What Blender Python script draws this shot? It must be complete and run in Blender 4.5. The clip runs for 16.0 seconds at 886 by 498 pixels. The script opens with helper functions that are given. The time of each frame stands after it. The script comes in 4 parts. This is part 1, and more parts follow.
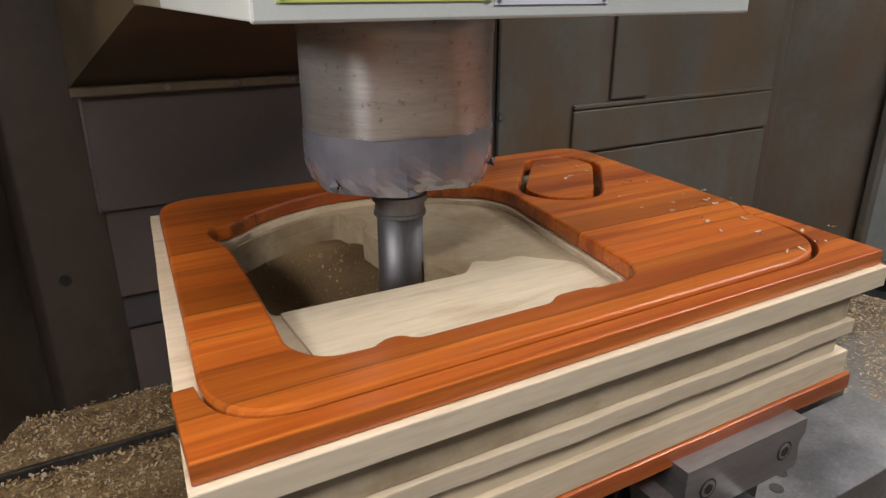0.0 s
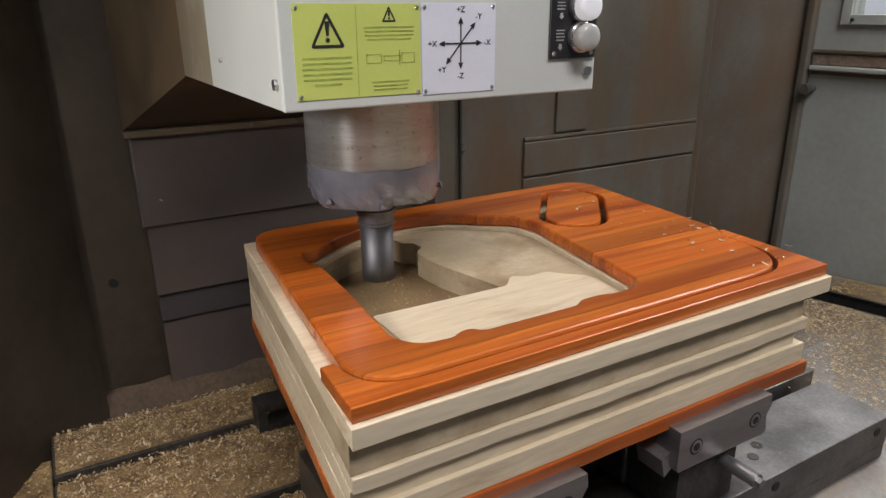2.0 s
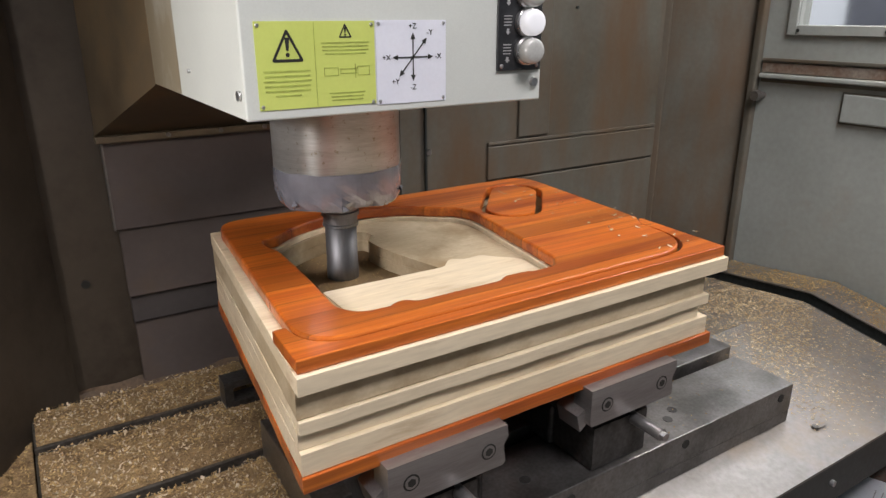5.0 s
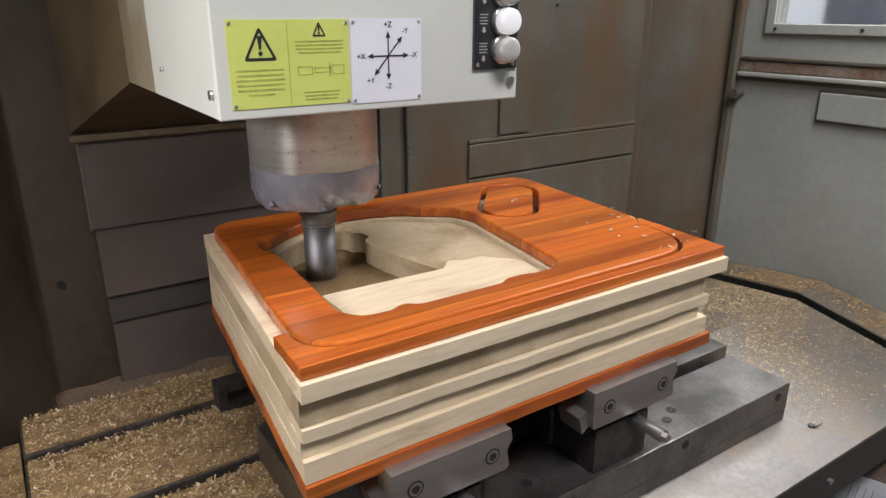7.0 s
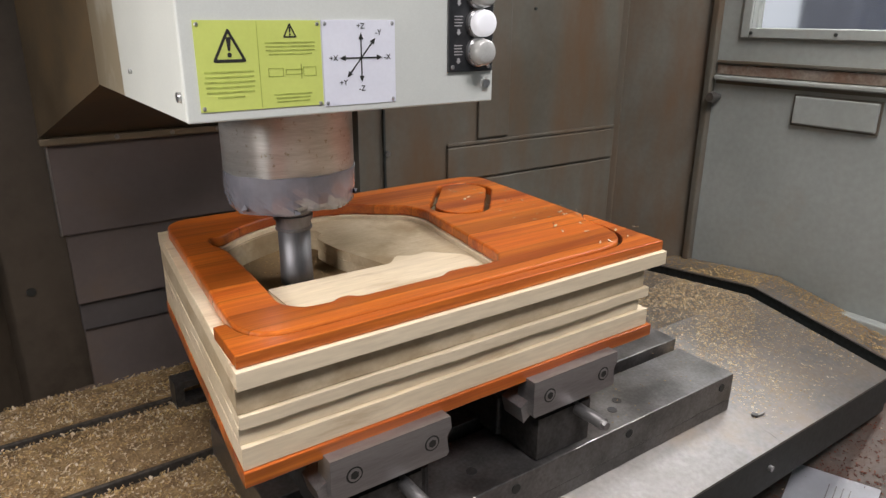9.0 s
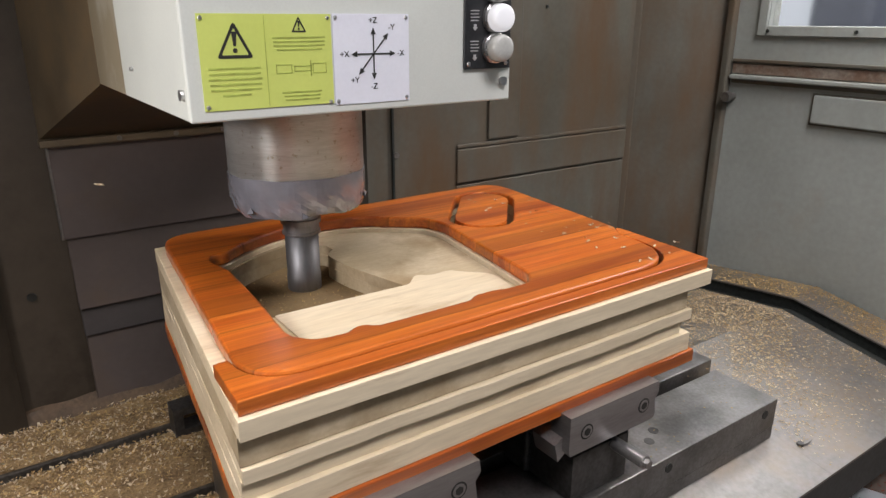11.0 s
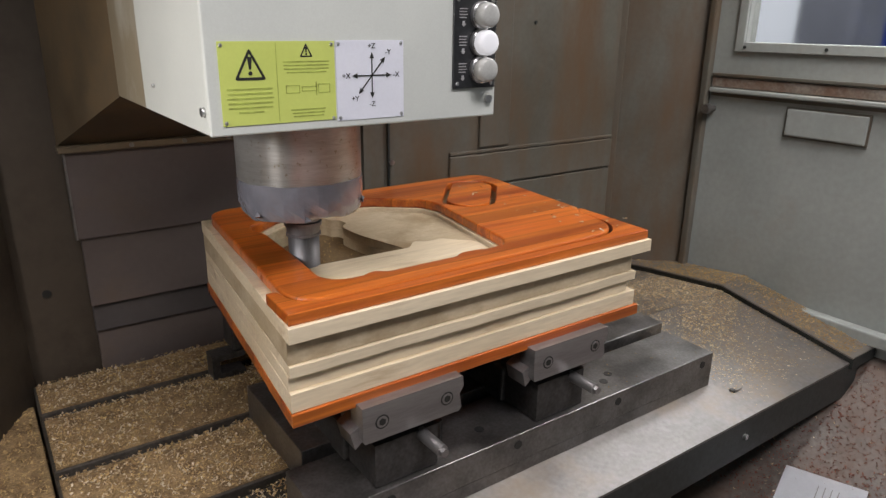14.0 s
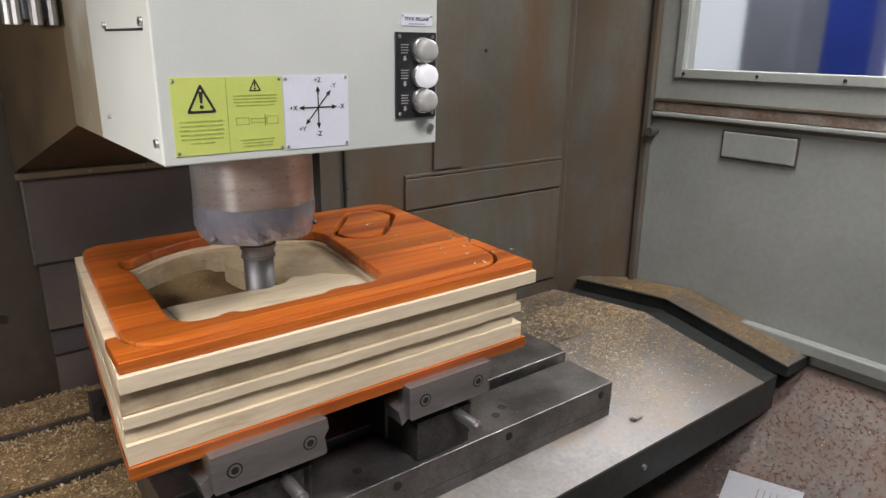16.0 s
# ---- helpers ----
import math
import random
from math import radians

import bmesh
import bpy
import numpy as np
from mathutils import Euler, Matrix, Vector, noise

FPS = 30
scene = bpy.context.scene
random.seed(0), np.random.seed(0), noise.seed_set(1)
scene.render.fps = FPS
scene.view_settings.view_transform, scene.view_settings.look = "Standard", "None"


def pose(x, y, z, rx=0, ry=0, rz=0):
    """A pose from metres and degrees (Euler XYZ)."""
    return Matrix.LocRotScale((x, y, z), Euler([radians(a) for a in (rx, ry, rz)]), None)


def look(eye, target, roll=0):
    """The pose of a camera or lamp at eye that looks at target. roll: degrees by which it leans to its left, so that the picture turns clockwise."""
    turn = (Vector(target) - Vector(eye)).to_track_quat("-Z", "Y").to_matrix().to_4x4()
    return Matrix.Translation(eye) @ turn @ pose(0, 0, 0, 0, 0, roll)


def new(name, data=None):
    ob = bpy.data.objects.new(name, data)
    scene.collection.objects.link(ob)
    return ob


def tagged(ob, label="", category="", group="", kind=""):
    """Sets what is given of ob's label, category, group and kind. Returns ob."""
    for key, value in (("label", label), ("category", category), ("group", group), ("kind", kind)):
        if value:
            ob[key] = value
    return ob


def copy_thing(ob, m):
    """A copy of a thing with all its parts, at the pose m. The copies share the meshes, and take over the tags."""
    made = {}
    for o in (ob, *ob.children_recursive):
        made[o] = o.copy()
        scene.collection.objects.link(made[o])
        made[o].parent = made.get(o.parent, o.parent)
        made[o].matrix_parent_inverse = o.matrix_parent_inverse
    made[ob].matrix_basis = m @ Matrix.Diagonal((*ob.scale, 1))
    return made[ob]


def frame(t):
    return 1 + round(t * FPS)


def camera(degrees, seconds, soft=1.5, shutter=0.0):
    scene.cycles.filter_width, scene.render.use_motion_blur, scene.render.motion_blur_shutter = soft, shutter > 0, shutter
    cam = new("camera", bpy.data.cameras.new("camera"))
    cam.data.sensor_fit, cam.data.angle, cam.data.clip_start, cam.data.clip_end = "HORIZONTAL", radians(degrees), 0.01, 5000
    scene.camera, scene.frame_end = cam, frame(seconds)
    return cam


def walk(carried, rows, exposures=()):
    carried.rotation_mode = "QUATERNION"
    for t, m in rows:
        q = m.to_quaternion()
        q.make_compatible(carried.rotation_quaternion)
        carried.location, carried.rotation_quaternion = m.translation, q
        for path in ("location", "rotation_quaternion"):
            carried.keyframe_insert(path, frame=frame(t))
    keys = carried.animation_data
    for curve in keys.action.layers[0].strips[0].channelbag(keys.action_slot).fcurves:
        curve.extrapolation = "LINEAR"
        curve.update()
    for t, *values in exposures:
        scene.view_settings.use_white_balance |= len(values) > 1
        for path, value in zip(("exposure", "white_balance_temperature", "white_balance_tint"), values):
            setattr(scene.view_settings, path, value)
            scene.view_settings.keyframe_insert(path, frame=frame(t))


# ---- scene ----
cam = camera(66.2, 16.0, soft=1.4)
PATH = [
    (0.0, -0.1046, -0.2170, 0.2195, -29.605, -20.999, -0.056),
    (0.5, -0.1145, -0.2746, 0.2400, -28.269, -20.808, 0.567),
    (1.0, -0.1271, -0.2981, 0.2454, -30.068, -20.409, 0.202),
    (1.5, -0.1553, -0.3644, 0.2550, -30.358, -19.441, 0.233),
    (2.0, -0.1917, -0.4459, 0.2804, -30.342, -19.172, 0.373),
    (2.5, -0.2099, -0.4847, 0.2929, -30.563, -19.209, 0.404),
    (3.0, -0.2079, -0.4886, 0.2927, -30.696, -19.159, 0.265),
    (3.5, -0.2062, -0.4913, 0.2935, -31.083, -19.075, 0.254),
    (4.0, -0.2023, -0.4915, 0.2931, -31.608, -19.051, 0.154),
    (4.5, -0.1990, -0.4958, 0.2919, -31.998, -18.956, 0.096),
    (7.0, -0.1883, -0.5000, 0.2938, -33.542, -19.184, -0.106),
    (7.5, -0.1847, -0.5043, 0.2938, -34.144, -19.091, -0.146),
    (8.0, -0.1841, -0.5109, 0.2952, -34.588, -19.005, -0.173),
    (10.5, -0.1676, -0.4658, 0.2844, -35.201, -18.723, -0.395),
    (11.0, -0.1679, -0.4639, 0.2847, -34.688, -18.738, -0.154),
    (11.5, -0.1923, -0.5124, 0.2988, -33.814, -18.592, 0.088),
    (12.0, -0.1867, -0.5066, 0.2958, -33.546, -18.755, 0.218),
    (12.5, -0.1787, -0.4950, 0.2895, -33.260, -19.133, 0.299),
    (13.0, -0.1764, -0.4939, 0.2877, -33.171, -19.432, 0.360),
    (13.5, -0.1897, -0.5148, 0.2985, -34.108, -19.121, -0.084),
    (14.0, -0.2043, -0.5264, 0.3052, -34.951, -18.369, -0.673),
    (14.5, -0.2006, -0.5428, 0.3086, -35.875, -17.913, -0.550),
    (15.0, -0.2050, -0.5579, 0.3139, -36.481, -17.524, -0.653),
    (15.5, -0.2082, -0.5685, 0.3165, -37.023, -17.040, -0.627),
    (16.0, -0.2099, -0.5793, 0.3208, -37.783, -16.715, -0.757),
]
walk(cam, [(t, pose(x, y, z, 90 + pitch, roll, yaw)) for t, x, y, z, yaw, pitch, roll in PATH],
     exposures=[(0.0, -0.4), (1.0, -0.42), (2.0, -0.38), (3.0, -0.2), (3.5, -0.05), (7.0, 0.0), (13.0, 0.0), (13.5, -0.06), (14.0, -0.14), (14.5, -0.1), (16.0, -0.04)])
TABLE_ROWS = [
    (0.0, -0.0778, 0.0866),
    (0.5, -0.0649, 0.0534),
    (1.0, -0.0686, 0.0111),
    (1.5, -0.0696, -0.0267),
    (2.0, -0.0282, -0.0252),
    (2.5, -0.0251, -0.0267),
    (3.0, -0.0205, 0.0121),
    (3.5, -0.0203, 0.0128),
    (4.0, -0.0207, 0.0132),
    (4.5, -0.0190, 0.0376),
    (7.0, -0.0000, 0.0115),
    (7.5, 0.0129, 0.0436),
    (8.0, 0.0161, 0.0866),
    (10.5, -0.0683, 0.0183),
    (11.0, -0.0340, 0.0131),
    (11.5, -0.0277, -0.0085),
    (12.0, -0.0128, -0.0177),
    (12.5, 0.0176, 0.0148),
    (13.0, 0.0434, 0.0498),
    (13.5, 0.0497, 0.0894),
    (14.0, 0.0523, 0.1330),
    (14.5, 0.0261, 0.1467),
    (15.0, -0.0145, 0.1466),
    (15.5, -0.0551, 0.1485),
    (16.0, -0.0798, 0.1354),
]
HEAD_ROWS = [(0.0, 0.0000), (0.5, 0.0000), (1.0, 0.0000), (1.5, 0.0000), (2.0, 0.0000), (2.5, 0.0822), (3.0, 0.0879), (3.5, 0.0526), (4.0, 0.0164), (4.5, 0.0000), (7.0, 0.0000), (7.5, 0.0000), (8.0, 0.0000), (10.5, 0.0000), (11.0, 0.0000), (11.5, 0.0000), (12.0, 0.0000), (12.5, 0.0000), (13.0, 0.0000), (13.5, 0.0000), (14.0, 0.0000), (14.5, 0.0000), (15.0, 0.0000), (15.5, 0.0000), (16.0, 0.0000)]

from mathutils.geometry import tessellate_polygon

# ---- world and light ----
world = bpy.data.worlds.new("workshop_air")
scene.world = world
world.use_nodes = True
wbg = world.node_tree.nodes["Background"]
wbg.inputs[0].default_value = (0.76, 0.89, 1.0, 1)
wbg.inputs[1].default_value = 0.135


def lamp(name, at, target, sx, sy, watts, colour):
    data = bpy.data.lights.new(name, "AREA")
    data.shape, data.size, data.size_y, data.energy, data.color = "RECTANGLE", sx, sy, watts, colour
    ob = new(name, data)
    ob.matrix_world = look(at, target)
    return ob


# unseen lamps: the machine's assumed work lamps, high right and low left, and the hall's lights in front of and beyond
# the machine
lamp("unseen_work_lamp", (1.17, 0.02, 0.90), (0.75, 0.05, -0.3), 0.10, 0.45, 11, (1.0, 0.955, 0.94))
lamp("unseen_work_lamp", (-0.50, 0.06, 0.36), (0.05, 0.20, -0.38), 0.26, 0.10, 4.8, (1.0, 0.95, 0.95))
lamp("hall_lamp", (0.10, -1.25, 2.15), (0.25, 0.15, -0.1), 1.3, 0.5, 61, (1.0, 0.955, 1.0))
# added to brighten what stands beyond the window
lamp("far_hall_lamp", (2.6, 0.9, 2.4), (3.4, 1.1, 0.4), 0.8, 0.8, 60, (0.9, 0.95, 1.0))


# ---- materials ----
def mat(name, base, base2=None, rough=0.5, metal=0.0, scale=8.0, stretch=(1, 1, 1), fine=120.0, bump=0.1, dist=0.002,
        stain=None, stain_scale=3.0, stain_lo=0.5, stain_hi=0.75, rough_var=0.15, per_object=0.0, spec=0.5, coat=0.0, mix=(0.35, 0.65), fine_amt=0.25, stain_stretch=(1, 1, 1), stain_most=1.0):
    m = bpy.data.materials.new(name)
    m.use_nodes = True
    nt = m.node_tree
    n, l = nt.nodes, nt.links
    b = n["Principled BSDF"]
    tc = n.new("ShaderNodeTexCoord")
    mp = n.new("ShaderNodeMapping")
    mp.inputs["Scale"].default_value = stretch
    l.new(tc.outputs["Object"], mp.inputs[0])
    big = n.new("ShaderNodeTexNoise")
    big.inputs["Scale"].default_value, big.inputs["Detail"].default_value, big.inputs["Roughness"].default_value = scale, 6, 0.6
    l.new(mp.outputs[0], big.inputs["Vector"])
    small = n.new("ShaderNodeTexNoise")
    small.inputs["Scale"].default_value, small.inputs["Detail"].default_value = fine, 4
    l.new(mp.outputs[0], small.inputs["Vector"])
    ramp = n.new("ShaderNodeValToRGB")
    base2 = base2 or tuple(c * 0.8 for c in base)
    ramp.color_ramp.elements[0].position, ramp.color_ramp.elements[1].position = mix
    ramp.color_ramp.elements[0].color, ramp.color_ramp.elements[1].color = (*base2, 1), (*base, 1)
    l.new(big.outputs["Fac"], ramp.inputs[0])
    fm = n.new("ShaderNodeMixRGB")
    fm.blend_type = "MULTIPLY"
    fr = n.new("ShaderNodeValToRGB")
    fr.color_ramp.elements[0].position, fr.color_ramp.elements[1].position = 0.3, 0.7
    fr.color_ramp.elements[0].color = (1 - fine_amt * 1.6, 1 - fine_amt * 1.7, 1 - fine_amt * 1.8, 1)
    l.new(small.outputs["Fac"], fr.inputs[0])
    fm.inputs[0].default_value = 1.0
    l.new(ramp.outputs[0], fm.inputs[1])
    l.new(fr.outputs[0], fm.inputs[2])
    colour = fm.outputs[0]
    if stain:
        st = n.new("ShaderNodeTexNoise")
        st.inputs["Scale"].default_value, st.inputs["Detail"].default_value, st.inputs["Roughness"].default_value = stain_scale, 8, 0.65
        sp = n.new("ShaderNodeMapping")
        sp.inputs["Scale"].default_value = stain_stretch
        l.new(tc.outputs["Object"], sp.inputs[0])
        l.new(sp.outputs[0], st.inputs["Vector"])
        sr = n.new("ShaderNodeMapRange")
        sr.inputs[1].default_value, sr.inputs[2].default_value, sr.inputs[4].default_value = stain_lo, stain_hi, stain_most
        l.new(st.outputs["Fac"], sr.inputs[0])
        sm = n.new("ShaderNodeMixRGB")
        sm.inputs[2].default_value = (*stain, 1)
        l.new(sr.outputs[0], sm.inputs[0])
        l.new(colour, sm.inputs[1])
        colour = sm.outputs[0]
    if per_object:
        oi = n.new("ShaderNodeObjectInfo")
        hs = n.new("ShaderNodeHueSaturation")
        mr = n.new("ShaderNodeMapRange")
        mr.inputs[3].default_value, mr.inputs[4].default_value = 1 - per_object, 1 + per_object
        l.new(oi.outputs["Random"], mr.inputs[0])
        l.new(mr.outputs[0], hs.inputs["Value"])
        l.new(colour, hs.inputs["Color"])
        colour = hs.outputs[0]
    l.new(colour, b.inputs["Base Color"])
    rr = n.new("ShaderNodeMapRange")
    rr.inputs[3].default_value, rr.inputs[4].default_value = max(0.03, rough - rough_var), min(1, rough + rough_var)
    l.new(big.outputs["Fac"], rr.inputs[0])
    l.new(rr.outputs[0], b.inputs["Roughness"])
    b.inputs["Metallic"].default_value = metal
    b.inputs["Specular IOR Level"].default_value = spec
    b.inputs["Coat Weight"].default_value = coat
    b.inputs["Coat Roughness"].default_value = 0.25
    if bump:
        bp = n.new("ShaderNodeBump")
        bp.inputs["Strength"].default_value, bp.inputs["Distance"].default_value = bump, dist
        l.new(small.outputs["Fac"], bp.inputs["Height"])
        l.new(bp.outputs[0], b.inputs["Normal"])
    return m


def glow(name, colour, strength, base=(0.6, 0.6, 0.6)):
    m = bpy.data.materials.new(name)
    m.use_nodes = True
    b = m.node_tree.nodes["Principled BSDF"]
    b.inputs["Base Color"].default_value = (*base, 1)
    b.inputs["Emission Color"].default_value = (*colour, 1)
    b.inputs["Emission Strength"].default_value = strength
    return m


PADAUK = mat("padauk_wood", (0.80, 0.225, 0.028), (0.50, 0.096, 0.014), 0.32, scale=38, stretch=(0.025, 1, 0.8), fine=330, bump=0.10, dist=0.0005, mix=(0.36, 0.62), coat=0.25, fine_amt=0.20, stain=(0.24, 0.036, 0.010), stain_scale=19, stain_stretch=(0.05, 1, 0.6), stain_lo=0.51, stain_hi=0.61, stain_most=0.72)
def laminate(m, width, lo, hi):
    """Glued strips along x, each of its own tone, with a fine dark glue line between them."""
    n, l = m.node_tree.nodes, m.node_tree.links
    b = n["Principled BSDF"]
    base = b.inputs["Base Color"].links[0].from_socket
    tc = n.new("ShaderNodeTexCoord")
    sx = n.new("ShaderNodeSeparateXYZ")
    l.new(tc.outputs["Object"], sx.inputs[0])
    sway = n.new("ShaderNodeTexNoise")
    sway.inputs["Scale"].default_value, sway.inputs["Detail"].default_value = 5.0, 2
    l.new(tc.outputs["Object"], sway.inputs["Vector"])
    bent = n.new("ShaderNodeMath")
    bent.operation = "MULTIPLY_ADD"
    bent.inputs[1].default_value = 0.010
    l.new(sway.outputs["Fac"], bent.inputs[0])
    l.new(sx.outputs["Y"], bent.inputs[2])
    k = n.new("ShaderNodeMath")
    k.operation = "DIVIDE"
    k.inputs[1].default_value = width
    l.new(bent.outputs[0], k.inputs[0])
    fl = n.new("ShaderNodeMath")
    fl.operation = "FLOOR"
    l.new(k.outputs[0], fl.inputs[0])
    wn = n.new("ShaderNodeTexWhiteNoise")
    wn.noise_dimensions = "1D"
    l.new(fl.outputs[0], wn.inputs["W"])
    mr = n.new("ShaderNodeMapRange")
    mr.inputs[3].default_value, mr.inputs[4].default_value = lo, hi
    l.new(wn.outputs["Value"], mr.inputs[0])
    fr = n.new("ShaderNodeMath")
    fr.operation = "FRACT"
    l.new(k.outputs[0], fr.inputs[0])
    ln = n.new("ShaderNodeMapRange")
    ln.inputs[1].default_value, ln.inputs[2].default_value, ln.inputs[3].default_value, ln.inputs[4].default_value = 0.0, 0.10, 0.55, 1.0
    l.new(fr.outputs[0], ln.inputs[0])
    mm = n.new("ShaderNodeMath")
    mm.operation = "MULTIPLY"
    l.new(mr.outputs[0], mm.inputs[0])
    l.new(ln.outputs[0], mm.inputs[1])
    hs = n.new("ShaderNodeHueSaturation")
    l.new(mm.outputs[0], hs.inputs["Value"])
    l.new(base, hs.inputs["Color"])
    l.new(hs.outputs[0], b.inputs["Base Color"])


laminate(PADAUK, 0.043, 0.62, 1.10)
MAPLE = mat("maple_wood", (0.78, 0.665, 0.475), (0.67, 0.55, 0.365), 0.6, scale=9, stretch=(0.12, 1, 1), fine=220, bump=0.08, dist=0.0005, stain=(0.42, 0.30, 0.17), stain_scale=26, stain_stretch=(0.22, 1, 1.6), stain_lo=0.56, stain_hi=0.76, fine_amt=0.09, per_object=0.06)
MAPLE_DUSTY = mat("dusty_maple", (0.62, 0.52, 0.36), (0.46, 0.36, 0.22), 0.65, scale=9, stretch=(0.4, 1, 1), fine=220, bump=0.08, dist=0.0005, stain=(0.30, 0.215, 0.115), stain_scale=8, stain_lo=0.46, stain_hi=0.68, fine_amt=0.08)
PAINT = mat("pale_grey_paint", (0.66, 0.68, 0.62), (0.60, 0.62, 0.57), 0.42, scale=5, fine=700, bump=0.05, dist=0.0004, fine_amt=0.03)
PAINT_OILY = mat("oil_stained_paint", (0.60, 0.60, 0.52), (0.50, 0.49, 0.41), 0.42, scale=4, fine=500, bump=0.04, dist=0.0004, fine_amt=0.04, stain=(0.27, 0.21, 0.12), stain_scale=3.2, stain_lo=0.40, stain_hi=0.62, stain_most=0.85)
WALL = mat("enclosure_paint", (0.132, 0.126, 0.105), (0.082, 0.074, 0.057), 0.5, scale=3, fine=90, bump=0.04, stain=(0.105, 0.062, 0.032), stain_scale=4.5, stain_stretch=(1.3, 1, 0.35), stain_lo=0.42, stain_hi=0.66, fine_amt=0.08)
DOOR = mat("door_paint", (0.34, 0.362, 0.338), (0.28, 0.298, 0.278), 0.42, scale=3, fine=80, bump=0.03, stain=(0.28, 0.23, 0.17), stain_scale=2.2, stain_lo=0.56, stain_hi=0.8, fine_amt=0.06)
RUST = mat("rust_stain", (0.29, 0.26, 0.22), (0.17, 0.105, 0.07), 0.7, scale=20, fine=150, bump=0.2)
COVER = mat("way_cover_metal", (0.145, 0.118, 0.108), (0.105, 0.084, 0.076), 0.45, metal=0.2, scale=4, fine=90, bump=0.0, fine_amt=0.04, stain=(0.16, 0.11, 0.07), stain_scale=3, stain_lo=0.5, stain_hi=0.75)
COVER_DARKER = mat("darker_cover_metal", (0.10, 0.088, 0.085), (0.07, 0.06, 0.058), 0.45, metal=0.2, scale=4, fine=90, bump=0.0, fine_amt=0.04)
DARKMETAL = mat("dark_cover_metal", (0.055, 0.062, 0.058), (0.035, 0.04, 0.038), 0.5, metal=0.4, scale=9, fine=120, bump=0.05)
CASTING = mat("oily_casting", (0.185, 0.15, 0.098), (0.10, 0.072, 0.041), 0.5, scale=4, fine=90, bump=0.05, stain=(0.17, 0.105, 0.045), stain_scale=4, stain_lo=0.42, stain_hi=0.66, fine_amt=0.05)
BROWNWALL = mat("brown_oiled_paint", (0.098, 0.078, 0.056), (0.050, 0.037, 0.025), 0.60, spec=0.35, scale=3, fine=60, bump=0.03, stain=(0.03, 0.02, 0.012), stain_scale=3, stain_lo=0.45, stain_hi=0.65, fine_amt=0.06)
CHROME = mat("ground_steel", (0.56, 0.57, 0.55), (0.45, 0.455, 0.435), 0.36, metal=0.55, scale=30, stretch=(0.3, 0.3, 3), fine=240, bump=0.05, dist=0.0004, rough_var=0.08, fine_amt=0.08, spec=0.9, stain=(0.24, 0.20, 0.12), stain_scale=120, stain_lo=0.60, stain_hi=0.66, stain_most=0.7)
STEEL = mat("machined_steel", (0.34, 0.325, 0.31), (0.20, 0.19, 0.18), 0.38, metal=0.9, scale=16, fine=200, bump=0.08, dist=0.0006, fine_amt=0.15)
for metal_ in (CHROME,):
    nodes_, links_ = metal_.node_tree.nodes, metal_.node_tree.links
    tg = nodes_.new("ShaderNodeTangent")
    tg.direction_type, tg.axis = "RADIAL", "Z"
    links_.new(tg.outputs[0], nodes_["Principled BSDF"].inputs["Tangent"])
    nodes_["Principled BSDF"].inputs["Anisotropic"].default_value = 0.95
    nodes_["Principled BSDF"].inputs["Anisotropic Rotation"].default_value = 0.25
TOOL = mat("tool_steel", (0.33, 0.33, 0.34), (0.25, 0.25, 0.265), 0.55, metal=0.95, scale=22, stretch=(1, 1, 0.2), fine=200, bump=0.05, fine_amt=0.1)
VISE = mat("vise_steel", (0.13, 0.125, 0.12), (0.07, 0.068, 0.065), 0.45, metal=0.7, scale=14, fine=160, bump=0.15, dist=0.001)
JAW = mat("jaw_steel", (0.42, 0.41, 0.40), (0.33, 0.32, 0.315), 0.36, metal=0.85, scale=20, stretch=(0.2, 1, 3), fine=300, bump=0.06, dist=0.0005, fine_amt=0.1)
TABLE = mat("table_iron", (0.12, 0.105, 0.085), (0.06, 0.052, 0.042), 0.55, metal=0.5, scale=14, fine=160, bump=0.15)
SHEET = mat("sheet_steel", (0.34, 0.325, 0.32), (0.23, 0.215, 0.20), 0.52, metal=0.85, scale=5, fine=120, bump=0.04, stain=(0.28, 0.22, 0.16), stain_scale=5, stain_lo=0.48, stain_hi=0.72, fine_amt=0.12)
TAPE = mat("grey_tape", (0.27, 0.275, 0.31), (0.21, 0.215, 0.25), 0.16, scale=18, fine=60, bump=0.16, coat=1.0, dist=0.004, fine_amt=0.06, rough_var=0.08, spec=0.9)
YELLOW = mat("yellow_label", (0.61, 0.68, 0.17), (0.56, 0.63, 0.15), 0.35, scale=10, fine=300, bump=0.0, fine_amt=0.02)
WHITE = mat("white_label", (0.78, 0.79, 0.84), (0.73, 0.74, 0.80), 0.35, scale=14, fine=300, bump=0.0, fine_amt=0.02)
INK = mat("black_ink", (0.02, 0.02, 0.018), (0.03, 0.03, 0.025), 0.5, bump=0.0)
GREYINK = mat("faded_print", (0.40, 0.47, 0.095), (0.46, 0.54, 0.11), 0.5, bump=0.0)
PALEINK = mat("pale_print", (0.5, 0.5, 0.5), None, 0.5, bump=0.0)
BLACK = mat("black_plate", (0.028, 0.03, 0.032), (0.02, 0.02, 0.022), 0.4, scale=20, fine=200, bump=0.03)
LENS = mat("clear_button_plastic", (0.50, 0.50, 0.47), (0.40, 0.40, 0.37), 0.22, scale=60, fine=600, bump=0.1, dist=0.0008, coat=0.4, fine_amt=0.05)
LIT = glow("lit_button", (1.0, 0.98, 1.0), 0.42, (0.5, 0.5, 0.52))
SILVER = mat("bezel_silver", (0.6, 0.6, 0.6), (0.5, 0.5, 0.5), 0.3, metal=0.9, scale=40, bump=0.0)
